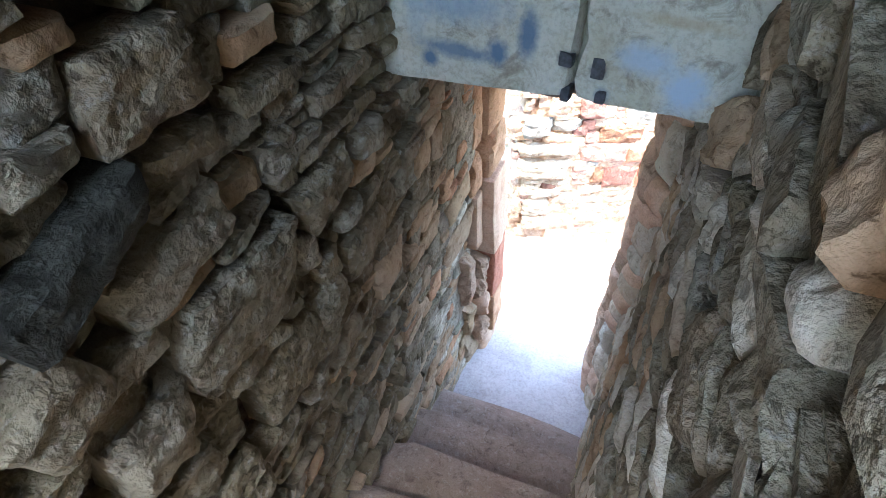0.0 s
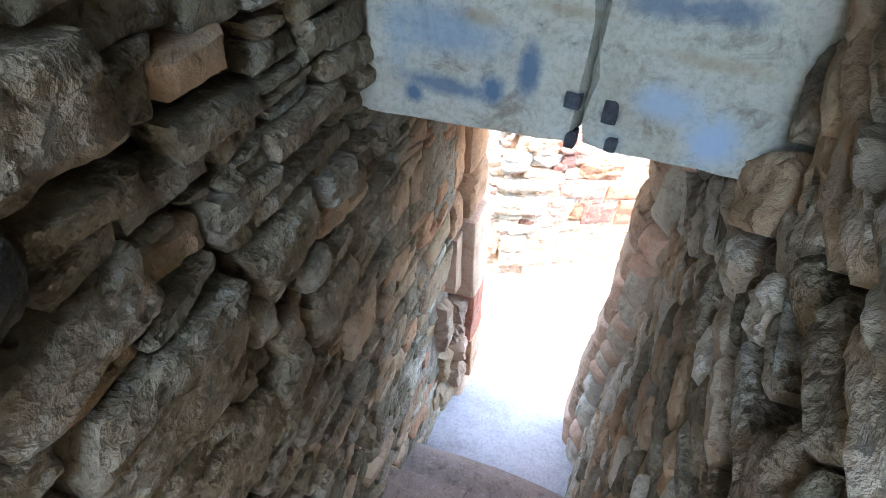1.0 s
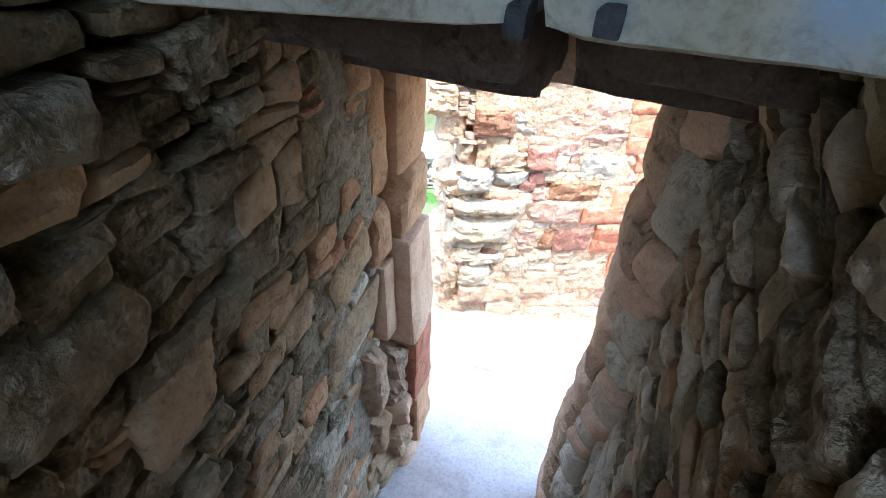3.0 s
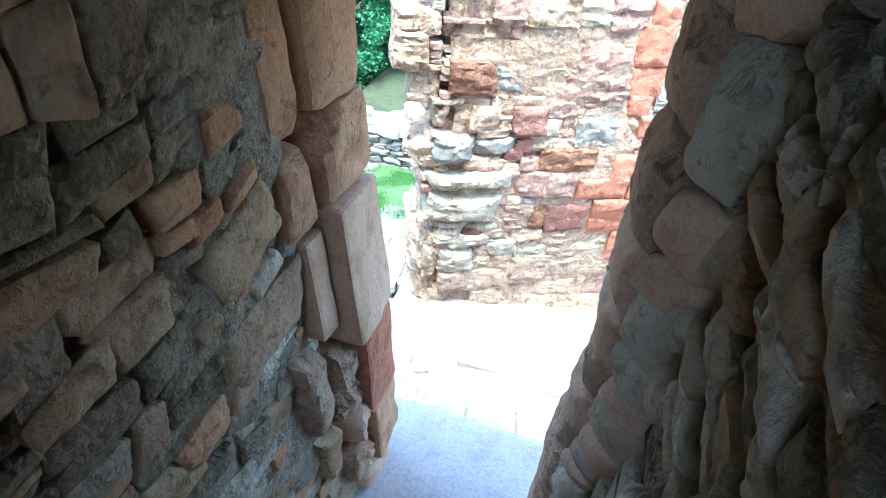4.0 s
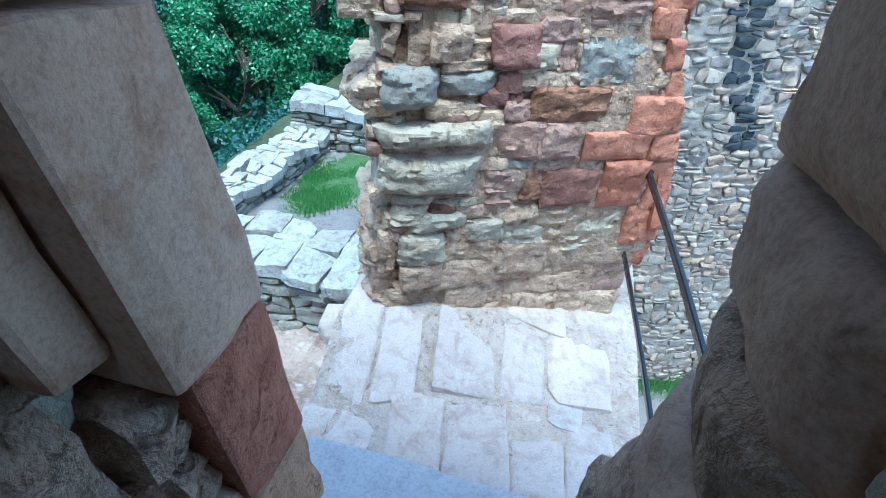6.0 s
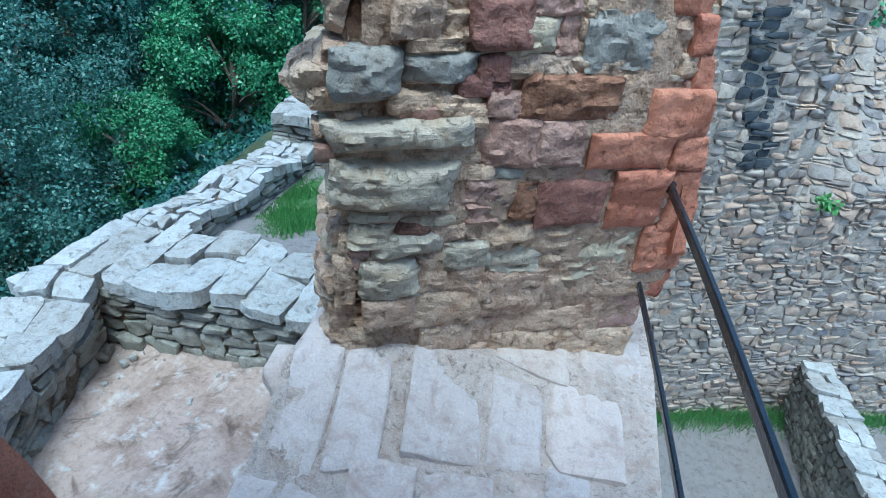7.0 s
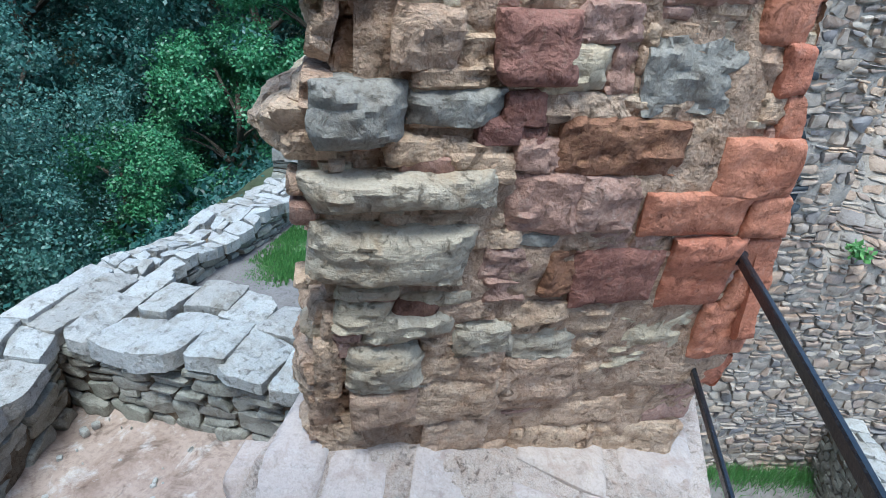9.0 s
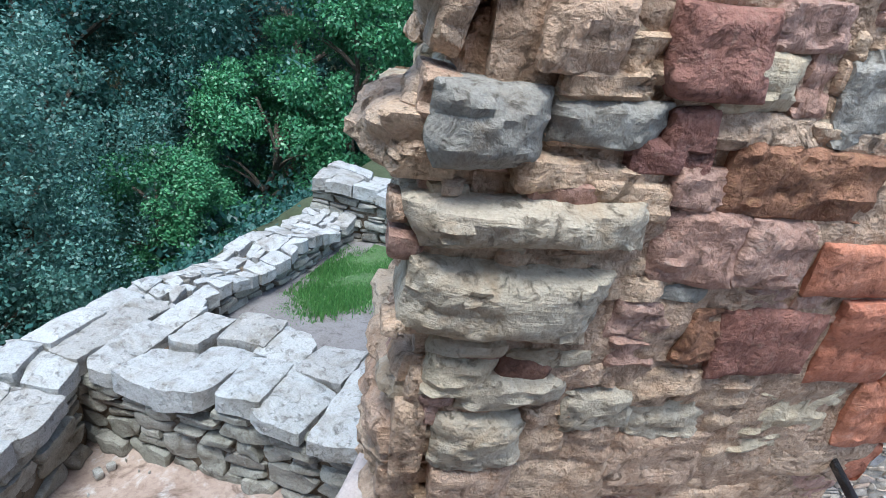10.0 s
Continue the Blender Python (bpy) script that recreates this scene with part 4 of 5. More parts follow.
pier_stone(0.721, 1.707, 0.181, 0.199, "r", 0.02)
pier_stone(-0.422, 1.814, 0.193, 0.094, "b", 0.05)
for u, w, t in ((-0.2, 0.2, "b"), (0.02, 0.14, "p"), (0.18, 0.22, "b"), (0.42, 0.14, "g"), (0.57, 0.18, "p"), (0.77, 0.13, "r")):
    pier_stone(u, 1.87, w, 0.13, t, 0.015)

chips()

# ---- railing ----
rail = tagged(empty("guard_rail", (1.0, 3.9, 0.0)), "black painted iron guard rail along the paved edge", "railing")


def bar(name, a, b, bow, thick, deep, parent):
    """A flat iron bar with rounded edges between two points, sagging outward a little."""
    bm = bmesh.new()
    a, b = Vector(a), Vector(b)
    n, rings = 18, []
    for i in range(n + 1):
        t = i / n
        c = a.lerp(b, t) + Vector((bow * math.sin(math.pi * t), 0, 0))
        e = 0.004
        sect = [(-thick, -deep + e), (-thick + e, -deep), (thick - e, -deep), (thick, -deep + e), (thick, deep - e), (thick - e, deep), (-thick + e, deep), (-thick, deep - e)]
        rings.append([bm.verts.new((c.x + x, c.y, c.z + zz)) for x, zz in sect])
    for r, s in zip(rings, rings[1:]):
        for k in range(8):
            bm.faces.new((r[k], s[k], s[(k + 1) % 8], r[(k + 1) % 8]))
    bm.faces.new(rings[0])
    bm.faces.new(rings[-1][::-1])
    bmesh.ops.recalc_face_normals(bm, faces=bm.faces)
    me = bpy.data.meshes.new(name)
    bm.to_mesh(me)
    bm.free()
    me.materials.append(IRON)
    ob = part(name, me, parent)
    ob.matrix_parent_inverse = Matrix.Translation(-parent.location)
    return ob


bar("top_rail", (1.03, 3.16, 0.9), (0.935, 4.72, 0.9), 0.012, 0.009, 0.017, rail)
def knob(at, radius, length, parent):
    """The round iron end by which a rail is set into the stone."""
    bm = bmesh.new()
    bmesh.ops.create_cone(bm, cap_ends=True, segments=20, radius1=radius, radius2=radius * 0.85, depth=length)
    bmesh.ops.bevel(bm, geom=[e for e in bm.edges if len(e.link_faces) == 2 and e.calc_face_angle() > 0.6], offset=0.004, segments=2, affect="EDGES")
    me = bpy.data.meshes.new("rail_socket")
    bm.to_mesh(me)
    bm.free()
    me.materials.append(IRON)
    ob = part("rail_socket", me, parent, "round black iron socket set in the stone")
    ob.matrix_basis = Matrix.Translation(Vector(at) - parent.location) @ Euler((radians(90), 0, radians(-25))).to_matrix().to_4x4()


knob((0.937, 4.69, 0.903), 0.026, 0.07, rail)
knob((0.928, 4.9, 0.452), 0.02, 0.06, rail)
bar("mid_rail", (1.03, 3.16, 0.45), (0.925, 4.95, 0.45), 0.012, 0.008, 0.014, rail)


# ---- terrace walls ----
def low_wall(name, p0, p1, width, base, tops, label, cap=(0.2, 0.32), face=True, rows=(0.08, 0.14), limit=160, n=4):
    """A low rubble wall with loose capping slabs; its face looks to the right of the way from p0 to p1."""
    a, b = np.array(p0, float), np.array(p1, float)
    length = float(np.hypot(*(b - a)))
    t = (b - a) / length
    out = np.array((t[1], -t[0]))
    top = lambda u: tops[0] + (tops[1] - tops[0]) * np.clip(np.asarray(u) / length, 0, 1)

    def place(u, v, d):
        p = a + np.outer(u, t) + np.outer(d, out)
        s = (v - base) / (max(tops) - base)
        return np.c_[p, base + s * (top(u) - 0.05 - base)]

    wall = core(name, place, 0.0, length, base - 0.1, max(tops) - 0.05, DARK_MORTAR, back=width, level=-0.02)
    tagged(wall, label, "wall", kind="structure")
    if face:
        rubble(wall, place, courses(0, length - 0.05, base, max(tops) - 0.05, rows, (0.12, 0.26), 0.012, 0.012), WALLSTONE, 0.08, (0.0, 0.04), n, 9, 0.01, limit)

    def lid(u, v, d):
        p = a + np.outer(u, t) + np.outer(-v, out)
        return np.c_[p, top(u) - 0.06 + d + 0.03 * np.sin(7 * u + 3 * v)]

    u = 0.0
    count = 0
    while u < length:
        w = rng.uniform(*cap)
        cuts = [-0.05, width * rng.uniform(0.4, 0.65), width + 0.03] if rng.random() < 0.75 else [-0.05, width + 0.03]
        if cap[1] < 0.25:
            cuts = [-0.05, width * rng.uniform(0.18, 0.28), width * rng.uniform(0.42, 0.55), width * rng.uniform(0.68, 0.8), width + 0.03]
        for v0, v1 in zip(cuts, cuts[1:]):
            q = np.array([(u, v0), (u + w - 0.004, v0), (u + w - 0.004, v1 - 0.004), (u, v1 - 0.004)]) + rng.normal(0, 0.02, (4, 2))
            flat = cap[1] < 0.25
            face_stone(wall, lid, q, -0.05, rng.uniform(0.03, 0.05) if flat else rng.uniform(0.03, 0.075), CAP, 0.03, 0.008, 10.0, 0.006, 1.5, 2, 0.06, "cap_stone")
        u += w
    return wall


low_wall("terrace_wall", (-2.2, 4.85), (-0.45, 4.93), 0.55, -0.72, (-0.2, -0.16), "low dry rubble wall capped with pale flat slabs", (0.16, 0.26), n=6)
low_wall("side_wall", (-1.3, 3.0), (-1.88, 4.85), 0.3, -0.72, (-0.34, -0.2), "low rubble wall with pale cap slabs edging the terrace", (0.18, 0.3), limit=120, n=6)
low_wall("boundary_wall", (-1.99, 4.7), (-1.82, 7.5), 0.36, -0.62, (-0.3, -0.32), "long low rubble boundary wall running toward the woods", (0.09, 0.17), rows=(0.06, 0.1), limit=200)
low_wall("boundary_wall_end", (-2.2, 7.42), (-0.6, 7.6), 0.5, -0.62, (-0.06, -0.06), "raised end of the boundary wall in thin stones", (0.16, 0.26), rows=(0.05, 0.08), limit=120)

# ---- far wall and yard ----
FA, FB = np.array((1.4, 10.4)), np.array((13.0, 14.0))
FT = (FB - FA) / np.hypot(*(FB - FA))
FN = np.array((FT[1], -FT[0]))


def far_place(u, v, d):
    back = np.clip((v + 1.7 - 0.35 * np.sin(2 * u)) * 0.8, 0, 2.2) * np.clip((u - 2.55) / 0.2, 0, 1)
    p = FA + np.outer(u, FT) + np.outer(d + 0.08 * np.sin(1.3 * u) - back, FN)
    return np.c_[p, v]


far_wall = core("far_wall", far_place, -0.5, 12.0, -6.3, 4.0, FARMORTAR, back=1.0, step=0.08, level=-0.015, rough=0.02)
tagged(far_wall, "tall ruined rubble wall of grey and brown stone", "wall")


low_wall("wall_stub", (5.2, 12.0), (5.15, 7.6), 0.45, -6.05, (-4.7, -4.4), "ruined wall stub standing in the yard, dark side and pale top", (0.2, 0.4), rows=(0.12, 0.2), limit=150)


# ---- woods ----
def leaf_cloud(centres, radii, per, size, r):
    """Leaves in loose clumps: two triangles each, folded along the midrib."""
    n = len(centres) * per
    c = np.repeat(centres, per, 0)
    rad = np.repeat(radii, per)
    d = r.normal(size=(n, 3))
    d /= np.linalg.norm(d, axis=1)[:, None]
    p = c + d * (rad * r.uniform(0.35, 1.0, n) ** 0.6)[:, None] * np.array((1, 1, 0.75))
    a = r.normal(size=(n, 3)) + np.array((0, 0, -0.3))
    a /= np.linalg.norm(a, axis=1)[:, None]
    nrm = d * 0.6 + np.array((0, 0, 0.8)) + r.normal(size=(n, 3)) * 0.45
    b = np.cross(a, nrm)
    b /= np.linalg.norm(b, axis=1)[:, None] + 1e-9
    s = (size * r.uniform(0.6, 1.3, n))[:, None]
    verts = np.stack([p, p + a * s * 0.5 + b * s * 0.3, p + a * s, p + a * s * 0.5 - b * s * 0.3], 1).reshape(-1, 3)
    faces = [[i, i + 1, i + 2, i + 3] for i in range(0, 4 * n, 4)]
    return verts.tolist(), faces


def tree(seed, height, spread, mat, leaf, clumps=70, per=120, label=""):
    r = np.random.default_rng(seed)
    root = empty("tree")
    bm = bmesh.new()
    spine = [Vector((0.12 * math.sin(i * 1.3 + seed), 0.12 * math.cos(i + seed), height * 0.85 * i / 7)) for i in range(8)]

    def limb(path, r0, r1):
        rings = []
        for i, c in enumerate(path):
            rad = r0 + (r1 - r0) * i / (len(path) - 1)
            rings.append([bm.verts.new(c + Vector((rad * math.cos(k * 1.047), rad * math.sin(k * 1.047), 0))) for k in range(6)])
        for x, y in zip(rings, rings[1:]):
            for k in range(6):
                bm.faces.new((x[k], x[(k + 1) % 6], y[(k + 1) % 6], y[k]))

    limb(spine, 0.05 * height / 2, 0.02)
    for i in range(9):
        s = spine[2 + i % 5]
        ang = i * 2.4 + seed
        e = s + Vector((math.cos(ang) * spread * 0.75, math.sin(ang) * spread * 0.75, height * 0.18))
        limb([s.lerp(e, 0.75 * t / 3) + Vector((0, 0, 0.1 * math.sin(t))) for t in range(4)], 0.05, 0.012)
    me = bpy.data.meshes.new("trunk")
    bm.to_mesh(me)
    bm.free()
    me.materials.append(BARK)
    part("trunk", me, root)
    ang = r.uniform(0, 6.28, clumps)
    up = r.uniform(-0.85, 1, clumps)
    flat = np.sqrt(1 - np.minimum(1, up * up) * 0.9) * r.uniform(0.55, 1.05, clumps)
    centres = np.c_[np.cos(ang) * flat * spread, np.sin(ang) * flat * spread, height * 0.56 + up * height * 0.44]
    v, f = leaf_cloud(centres, r.uniform(0.22, 0.42, clumps) * spread * 0.55, per, leaf, r)
    part("crown", mesh_of("crown", v, f, mat, False), root)
    return tagged(root, label, "tree", group="woodland trees")


kinds = [
    tree(3, 5.2, 2.0, LEAF, 0.058, 210, 270, "dark green broadleaf tree on the slope beyond the wall"),
    tree(5, 4.6, 1.8, LEAFPALE, 0.048, 220, 280, "grey-green leafy tree beyond the boundary wall"),
    tree(8, 3.0, 1.3, LEAFBRIGHT, 0.06, 130, 220, "bright green shrub at the wood's edge"),
]
spots = [(0, -7.6, 9.2, 1.15), (1, -5.6, 7.2, 1.0), (1, -7.4, 6.0, 1.1), (2, -4.3, 9.8, 0.9), (2, -3.6, 11.0, 1.0), (0, -5.4, 12.2, 1.25),
         (0, -3.0, 13.5, 1.2), (0, -9.8, 11.5, 1.4), (1, -10.5, 7.5, 1.3), (0, -8.0, 15.0, 1.5), (0, -1.2, 14.5, 1.3), (0, -5.0, 16.5, 1.6),
         (2, -4.4, 7.9, 0.7), (1, -5.8, 4.4, 0.95), (0, -8.6, 3.6, 1.3), (0, -12.5, 10.0, 1.6), (0, -11.5, 15.0, 1.7), (2, -2.2, 11.6, 0.9), (0, -12.5, 5.0, 1.5), (1, -4.6, 6.0, 0.75)]
used = set()
for k, x, y, s in spots:
    z = float(terrain(np.array([x]), np.array([y]))[0])
    m = pose(x, y, z - 0.1, 0, 0, (x * 77 + y * 31) % 360)
    if k in used:
        ob = copy_thing(kinds[k], m)
    else:
        ob = kinds[k]
        used.add(k)
        ob.matrix_basis = m
    ob.scale = (s, s, s)

r = np.random.default_rng(12)
n = 420
cx, cy = r.uniform(-30, 4, n), r.uniform(16, 27, n)
far = r.random(n) < 0.5
cx, cy = np.where(far, r.uniform(-24, -12, n), cx), np.where(far, r.uniform(-2, 22, n), cy)
cz = terrain(cx, cy) + r.uniform(0.2, 6.5, n)
v, f = leaf_cloud(np.c_[cx, cy, cz], r.uniform(0.7, 1.4, n), 110, 0.3, r)
tagged(new("far_woods", mesh_of("far_woods", v, f, LEAF, False)), "dense dark green woodland on the far slope", "woodland", kind="stuff")

n = 130
cx, cy = r.uniform(-9, -3.0, n), r.uniform(4, 13, n)
cx = np.minimum(cx, -3.0 - 0.1 * (cy - 5) - 0.3)
v, f = leaf_cloud(np.c_[cx, cy, terrain(cx, cy) + r.uniform(0.0, 0.5, n)], r.uniform(0.4, 0.7, n), 120, 0.11, r)
bx, by = r.uniform(-3.5, -2.55, 110), r.uniform(4.2, 9.5, 110)
v2, f2 = leaf_cloud(np.c_[bx, by, np.minimum(terrain(bx, by), -0.75) - 0.05], r.uniform(0.22, 0.34, 110), 150, 0.06, r)
f += [[i + len(v) for i in q] for q in f2]
v += v2
tagged(new("undergrowth", mesh_of("undergrowth", v, f, LEAF, False)), "low leafy undergrowth below the trees", "undergrowth", kind="stuff")


def grass_patch(name, spots, height, label):
    """Grass blades, each a thin folded triangle, at the given x, y."""
    x, y = spots
    k = len(x)
    z = terrain(x, y)
    ang, h = r.uniform(0, 6.28, k), height * r.uniform(0.5, 1.2, k)
    dx, dy = np.cos(ang) * 0.007, np.sin(ang) * 0.007
    lean = r.normal(0, 0.35, (k, 2)) * h[:, None]
    verts = np.stack([np.c_[x - dx, y - dy, z - 0.02], np.c_[x + dx, y + dy, z - 0.02], np.c_[x + lean[:, 0], y + lean[:, 1], z + h]], 1).reshape(-1, 3)
    tagged(new(name, mesh_of(name, verts.tolist(), [[i, i + 1, i + 2] for i in range(0, 3 * k, 3)], GRASS, False)), label, "grass", kind="stuff")


k = 60000
gx, gy = r.uniform(-1.8, 0.4, k), r.uniform(5.7, 7.4, k)
ok = ((gy > 6.15 + 0.9 * np.clip(gx + 1.56, 0, 0.4) + r.normal(0, 0.08, k) + 0.05 * np.sin(9 * gx)) & (gx > -1.82 + 0.06 * np.sin(8 * gy) + r.normal(0, 0.06, k) + 0.09 * (gy - 6.2))) | ((gx < -1.86 + 0.06 * (gy - 5.3)) & (r.random(k) < 0.6))
grass_patch("lawn", (gx[ok], gy[ok]), 0.022, "short green grass beside the path")
k = 9000
u = r.uniform(0, 11, k)
off = np.abs(r.normal(0, 0.18, k)) + 0.02
grass_patch("grass_verge", (FA[0] + u * FT[0] + off * FN[0], FA[1] + u * FT[1] + off * FN[1]), 0.28, "green weeds along the foot of the far wall")


def weed(at, spread, count, leaf, mat, label, category="plant"):
    """A small plant: a tuft of leaves on short stems."""
    root = empty("weed", at)
    v, f = leaf_cloud(np.array([[0, 0, spread * 0.4], [spread * 0.4, 0, 0.1 * spread], [-spread * 0.3, 0.1 * spread, 0.3 * spread]]), np.array([spread] * 3) * 0.7, count, leaf, r)
    part("leaves", mesh_of("leaves", v, f, mat, False), root)
    tagged(root, label, category)


tuft = FA + 2.95 * FT + 0.12 * FN
weed((float(tuft[0]), float(tuft[1]), -1.6), 0.16, 40, 0.1, GRASS, "small green weed growing out of the rubble wall")
tuft = FA + 3.4 * FT - 2.2 * FN
weed((float(tuft[0]), float(tuft[1]), 0.6), 0.9, 500, 0.12, LEAFBRIGHT, "leafy shrub behind the broken wall top", "shrub")


def loose_stones(count):
    """Chips and pebbles strewn over the terrace and the foot of its walls."""
    verts, faces = [], []
    for _ in range(count):
        x, y = rng.uniform(-1.7, -0.4), rng.uniform(3.3, 4.82)
        e = 0.004 + 0.024 * rng.random() ** 3
        zz = float(terrain(np.array([x]), np.array([y]))[0])
        turn = rng.uniform(0, 6.3)
        c, t = math.cos(turn), math.sin(turn)
        q = np.array([(-e, -e * 0.7), (e, -e * 0.7), (e, e * 0.7), (-e, e * 0.7)])
        pts = stone_points(lambda u, v, d: np.c_[x + c * u - t * v, y + t * u + c * v, zz + d], q, -0.03, e * 0.45, 3, 3.5, 0.004)
        base = len(verts)
        verts += pts.tolist()
        faces += [[base + j for j in f] for f in GRIDS[3][1]]
    tagged(new("loose_stones", mesh_of("loose_stones", verts, faces, CAP)), "small pale stones and chips strewn on bare earth", "stones", kind="stuff")


loose_stones(220)

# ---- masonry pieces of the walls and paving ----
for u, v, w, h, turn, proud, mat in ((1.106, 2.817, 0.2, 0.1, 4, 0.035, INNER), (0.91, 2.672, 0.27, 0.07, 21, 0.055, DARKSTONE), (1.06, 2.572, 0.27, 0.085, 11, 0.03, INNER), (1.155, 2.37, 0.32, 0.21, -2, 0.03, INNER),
                                       (1.25, 2.1, 0.23, 0.17, 4, 0.02, INNER), (0.812, 2.514, 0.13, 0.11, 27, 0.03, INNER), (0.898, 2.32, 0.14, 0.13, -6, 0.02, INNER), (1.007, 2.9, 0.1, 0.045, 7, 0.01, INNER_TAN)):
    hero(wall_west, west_place, u, v, w, h, turn, proud, mat)
for u, v, w, h, turn, proud, mat in ((1.361, 2.793, 0.126, 0.062, 5, 0.02, INNER_TAN), (1.388, 2.712, 0.224, 0.046, 0, 0.02, INNER), (1.152, 2.697, 0.2, 0.05, -7, 0.015, INNER), (1.477, 2.44, 0.21, 0.1, 8, 0.035, INNER),
                                       (1.676, 2.457, 0.136, 0.078, -5, 0.03, INNER), (1.523, 2.547, 0.3, 0.04, 2, 0.02, INNER), (1.603, 2.636, 0.31, 0.055, 4, 0.03, INNER), (1.38, 2.605, 0.05, 0.04, 13, 0.02, INNER)):
    hero(wall_west, west_place, u, v, w, h, turn, proud, mat)
for u, v, w, h, turn, proud, mat in ((1.37, 2.33, 0.07, 0.12, 7, 0.02, INNER), (1.44, 2.13, 0.13, 0.12, 25, 0.02, INNER), (1.635, 2.18, 0.23, 0.12, 2, 0.025, INNER), (1.78, 1.97, 0.17, 0.16, 6, 0.02, INNER_TAN), (1.552, 2.324, 0.08, 0.06, 3, 0.03, INNER)):
    hero(wall_west, west_place, u, v, w, h, turn, proud, mat)
for u, v, w, h, turn, proud, mat in ((2.40, 1.833, 0.2, 0.14, 24, 0.02, INNER_TAN), (2.472, 1.71, 0.12, 0.075, 21, 0.016, INNER_PALE), (2.451, 1.574, 0.28, 0.175, 12, 0.026, INNER_TAN), (2.6, 1.307, 0.18, 0.11, -14, 0.012, INNER_PALE),
                                       (2.365, 1.738, 0.06, 0.04, -9, 0.012, INNER), (2.489, 1.228, 0.14, 0.11, -12, 0.012, INNER_TAN), (2.371, 1.383, 0.14, 0.06, -25, 0.015, INNER), (2.29, 1.7, 0.07, 0.055, 11, 0.012, INNER_TAN)):
    hero(wall_west_end, west_place, u, v, w, h, turn, proud, mat, 0.004, 0.014, 1.5, 8.0)
for u, v, w, h, turn, proud, mat in ((2.555, 1.735, 0.065, 0.085, -7, 0.01, BLUE), (2.4, 1.945, 0.1, 0.035, 22, 0.016, INNER_RED), (2.31, 1.93, 0.09, 0.06, 15, 0.012, INNER_RED)):
    hero(wall_west_end, west_place, u, v, w, h, turn, proud, mat, 0.004, 0.012, 1.5, 8.0)
for u, v, w, h, turn, proud, mat in ((1.69, 2.5, 0.2, 0.08, -12, 0.025, INNER_PALE), (1.704, 2.623, 0.19, 0.13, -30, 0.03, INNER_TAN), (1.75, 2.36, 0.2, 0.15, 35, 0.015, INNER), (1.464, 2.559, 0.09, 0.08, 30, 0.02, INNER_PALE),
                                       (1.0, 2.808, 0.09, 0.07, 40, 0.02, INNER_PALE), (1.192, 2.494, 0.2, 0.13, 35, 0.015, INNER), (1.26, 2.66, 0.18, 0.08, 20, 0.015, INNER), (1.26, 2.798, 0.14, 0.08, 30, 0.02, INNER)):
    hero(wall_east, east_place, u, v, w, h, turn, proud, mat, 0.011, 0.02, 3.0)
for u, v, w, h, turn, proud, mat in ((1.0, 2.92, 0.09, 0.09, 20, 0.03, INNER_TAN), (2.47, 1.88, 0.17, 0.13, 39, 0.025, INNER_PALE), (2.44, 1.72, 0.15, 0.11, 30, 0.02, INNER_PALE), (2.42, 2.03, 0.15, 0.1, 35, 0.02, INNER_PALE)):
    hero(wall_east, east_place, u, v, w, h, turn, proud, mat, 0.009, 0.02, 2.0)


def tilted(quads, rate, level=1.5):
    """Courses laid on the slant, rising toward the doorway."""
    return [np.c_[q[:, 0], q[:, 1] + rate * (q[:, 0] - level)] for q in quads]


def leaning(quads):
    """Courses that follow the doorway's lean."""
    return [np.c_[q[:, 0] + door_lean(q[:, 0], q[:, 1]), q[:, 1]] for q in quads]


DRY = dict(edge=0.012, sharp=7.0, relief=0.011, bed=2.2, cuts=2, ragged=0.07)
FLUSH = dict(edge=0.008, sharp=9.0, relief=0.005, bed=1.5, cuts=2, ragged=0.06)
SLATY = dict(edge=0.014, sharp=5.0, relief=0.012, bed=3.2, cuts=2, ragged=0.08)
rubble(wall_west, west_place, tilted(courses(-1.6, 1.98, 0.2, 4.0, (0.035, 0.09), (0.06, 0.2), 0.005, 0.014, 0.2), 0.06), inner_mats, 0.08, (-0.025, 0.025), 8, 12, 0.011, 270, (1.45, 2.15), 3, keep=lambda u, v, k=clear_of(wall_west): v < 3.7 and k(u, v), face=DRY)
rubble(wall_west_end, west_place, leaning(tilted(courses(1.96, 2.61, 0.25, 2.95, (0.05, 0.12), (0.07, 0.19), 0.001, 0.014, 0.2), 0.1, 2.2)), inner_mats, 0.05, (0.0, 0.014), face=FLUSH, keep=clear_of(wall_west_end))
rubble(wall_east, east_place, tilted(courses(-1.6, 2.56, -0.2, 4.6, (0.035, 0.085), (0.08, 0.2), 0.002, 0.018, 0.2), 0.4), east_mats, 0.06, (-0.012, 0.022), 8, 12, 0.011, 290, (1.7, 2.1), 3, keep=lambda u, v, k=clear_of(wall_east): v < 3.6 and k(u, v), face=SLATY)
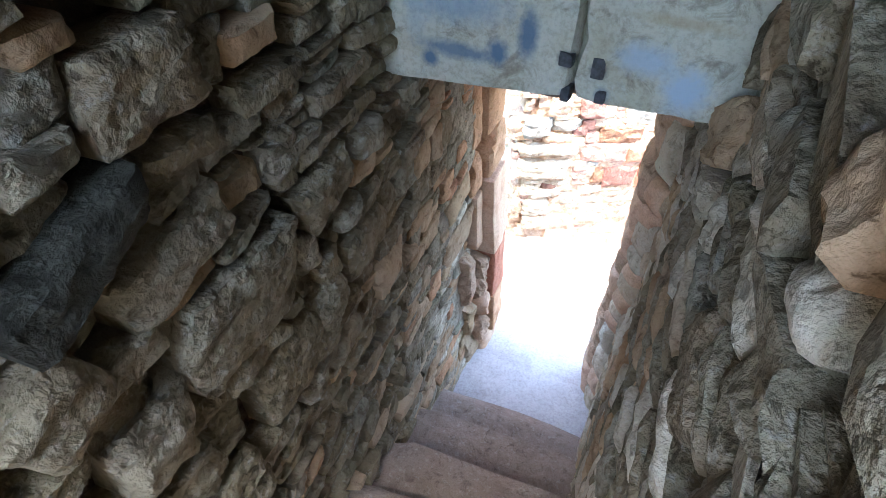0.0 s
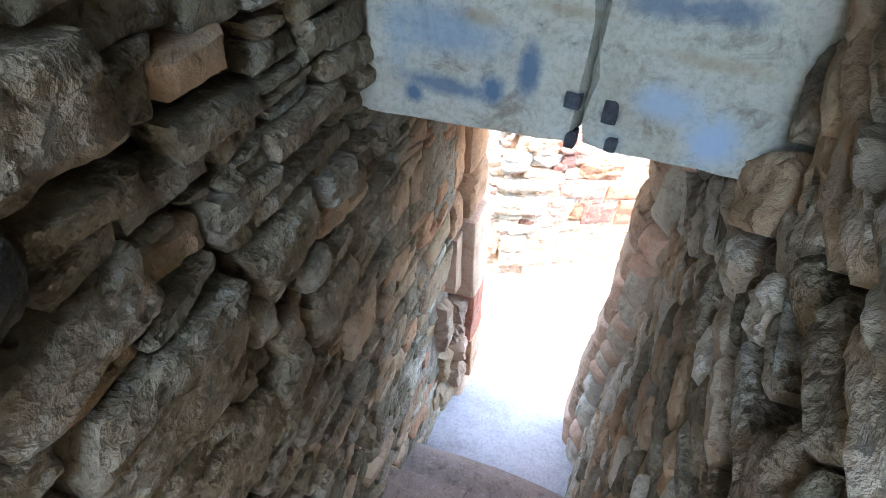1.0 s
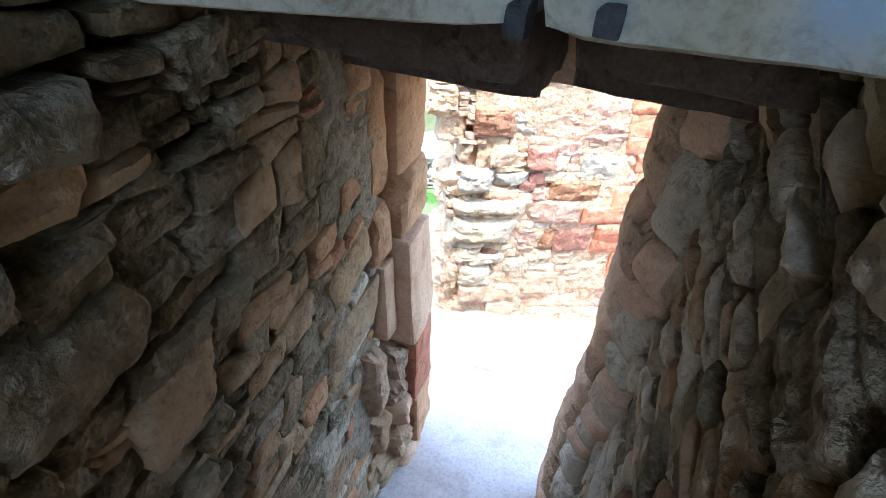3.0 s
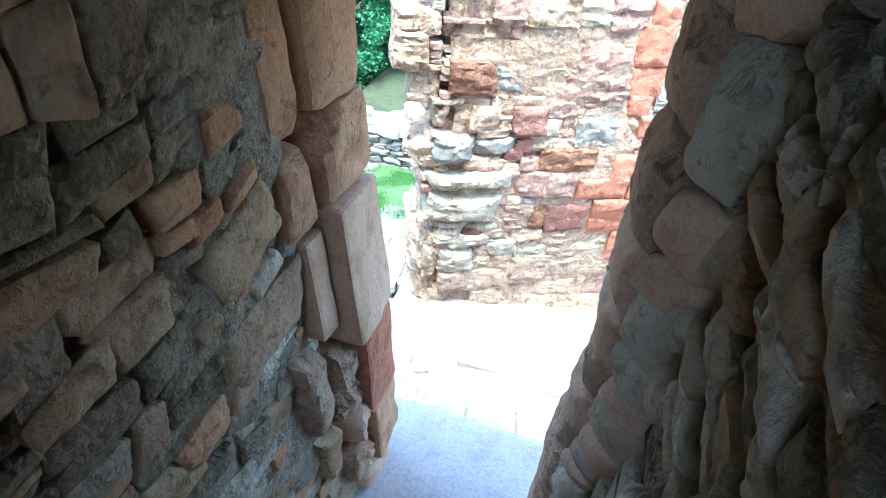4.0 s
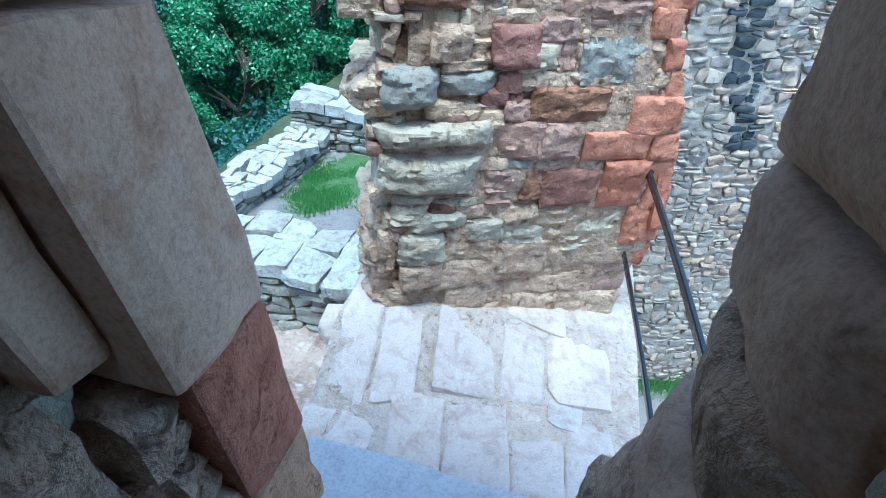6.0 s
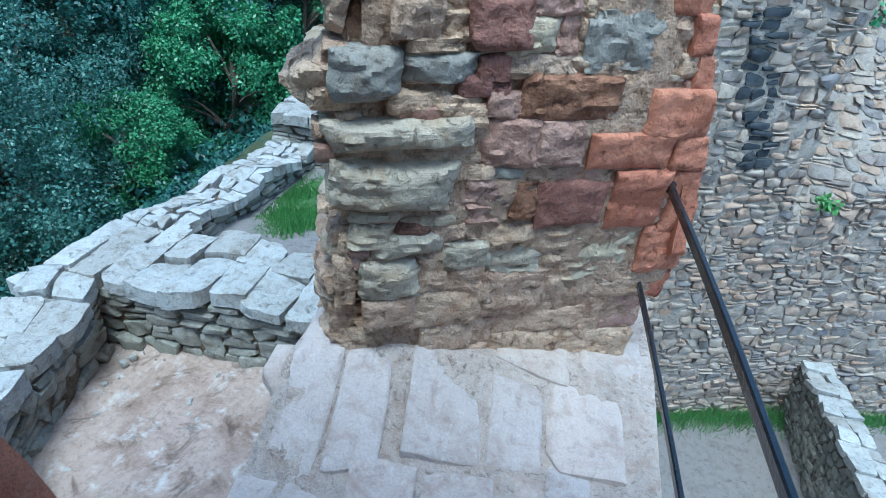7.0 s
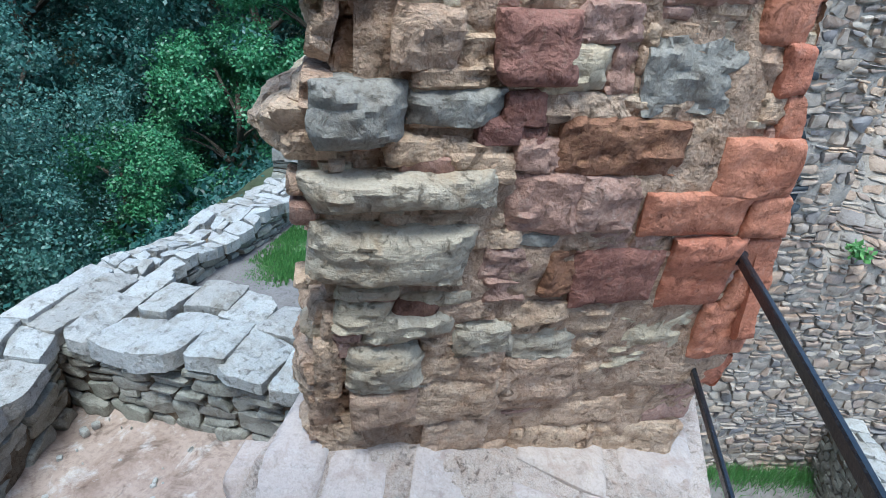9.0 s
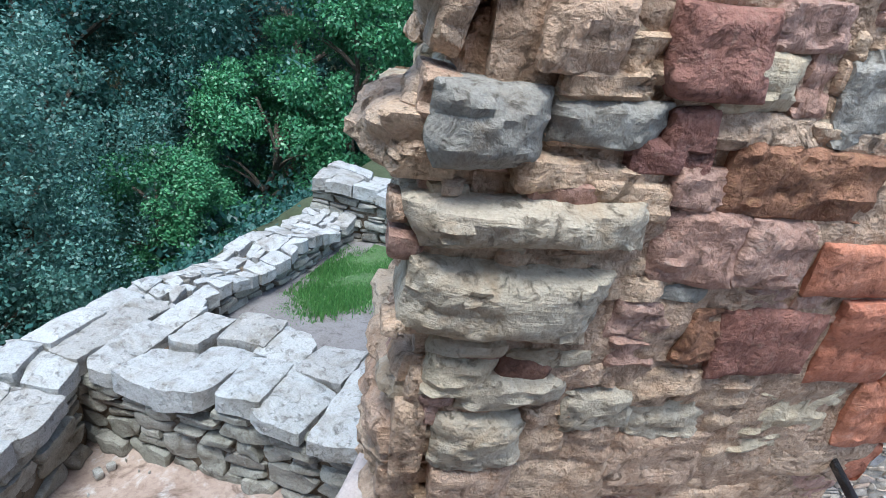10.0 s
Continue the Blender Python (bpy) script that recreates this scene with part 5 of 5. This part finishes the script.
for x, y, w, h, turn, proud in ((0.31, 4.235, 0.27, 0.41, 10, 0.008), (0.57, 4.24, 0.19, 0.3, 8, 0.007), (0.83, 4.32, 0.28, 0.36, 5, 0.008), (0.446, 3.8, 0.245, 0.42, 10, 0.008), (0.7, 3.73, 0.2, 0.33, 8, 0.007), (0.2, 3.75, 0.21, 0.41, 9, 0.008), (0.9, 3.85, 0.18, 0.45, 5, 0.006),
                                (0.02, 4.17, 0.16, 0.6, 8, 0.010), (-0.155, 4.1, 0.165, 0.68, 5, 0.012), (0.59, 4.62, 0.28, 0.3, 6, 0.006), (0.91, 4.74, 0.26, 0.34, 3, 0.006), (0.31, 4.6, 0.24, 0.24, 8, 0.006), (-0.29, 4.12, 0.08, 0.17, 5, -0.02)):
    hero(pavement, pave_place, x, y, w + 0.012, h + 0.014, turn, proud, DUSTY if y > 4.5 else SLAB, 0.003, 0.011, 1.0, 14.0, cuts=1, ragged=0.035)
rubble(pavement, pave_place, courses(-0.28, 1.08, 3.42, 4.9, (0.12, 0.2), (0.1, 0.2), 0.012, 0.02, 0.1), SLAB, 0.06, (0.0, 0.006), face=dict(grid=COARSE, edge=0.01, sharp=12.0, relief=0.003, bed=1.0, cuts=2, ragged=0.06), keep=lambda u, v, k=clear_of(pavement): k(u, v + 0) and v < 4.15)
rubble(pier, pier_west_place, courses(0.02, 0.8, -1.2, 3.0, (0.04, 0.12), (0.12, 0.32), 0.004, 0.012, 0.25), lambda u, v: (BUFF, BUFF, GREY, PURPLE)[int(rng.integers(4))], 0.1, (-0.05, 0.05), face=dict(edge=0.025, sharp=3.0, relief=0.016, bed=2.5, cuts=2, ragged=0.1))
for u, z, w, h, out in ((0.16, 1.22, 0.3, 0.12, 0.1), (0.18, 0.93, 0.3, 0.06, 0.05), (0.2, 0.8, 0.3, 0.1, 0.04), (0.15, 0.62, 0.3, 0.12, 0.03), (0.2, 0.44, 0.34, 0.16, 0.05), (0.22, 0.24, 0.4, 0.2, 0.09), (0.2, 0.02, 0.4, 0.2, 0.12), (0.2, -0.22, 0.44, 0.24, 0.14), (0.2, -0.48, 0.44, 0.26, 0.17), (0.2, 1.5, 0.3, 0.2, 0.05)):
    hero(pier, pier_west_place, u, z, w, h, float(rng.uniform(-5, 5)), out, BUFF, 0.02, 0.06, 1.5, 2.5)
rubble(pier, pier_east_place, courses(0.0, 0.8, 0.6, 3.0, (0.14, 0.24), (0.2, 0.35), 0.005, 0.006, 0.1), RED, 0.06, (0.0, 0.008), face=dict(edge=0.008, sharp=10.0, relief=0.006, bed=1.2, cuts=1, ragged=0.02))
rubble(pier, pier_place, courses(-0.34, 0.95, 1.99, 3.05, (0.1, 0.16), (0.12, 0.26), 0.012, 0.01, 0.2), lambda u, v: (BUFF, GREY, PURPLE)[int(rng.integers(3))], 0.08, (0.0, 0.04), face=dict(grid=COARSE, relief=0.01))
rubble(pier, pier_place, courses(-0.3, 0.2, -0.9, 0.05, (0.1, 0.2), (0.12, 0.26), 0.008, 0.02, 0.2), BUFF, 0.08, (-0.02, 0.02), face=dict(edge=0.03, sharp=3.5, relief=0.014, bed=2.0))
rubble(far_wall, far_place, courses(0.2, 9.0, -6.1, 2.2, (0.09, 0.19), (0.12, 0.34), 0.03, 0.03, 0.3), lambda u, v: FARDARK if abs(u - 1.42 + 0.335 * v) < 0.24 and -1.1 < v < 0.9 and rng.random() < 0.85 else BUFF if 2.1 < u < 2.6 and v > -1.2 and rng.random() < 0.4 else FAR, 0.08, (0.0, 0.05), 4, 7, 0.014, 300, (2.5, -2.0), 3)
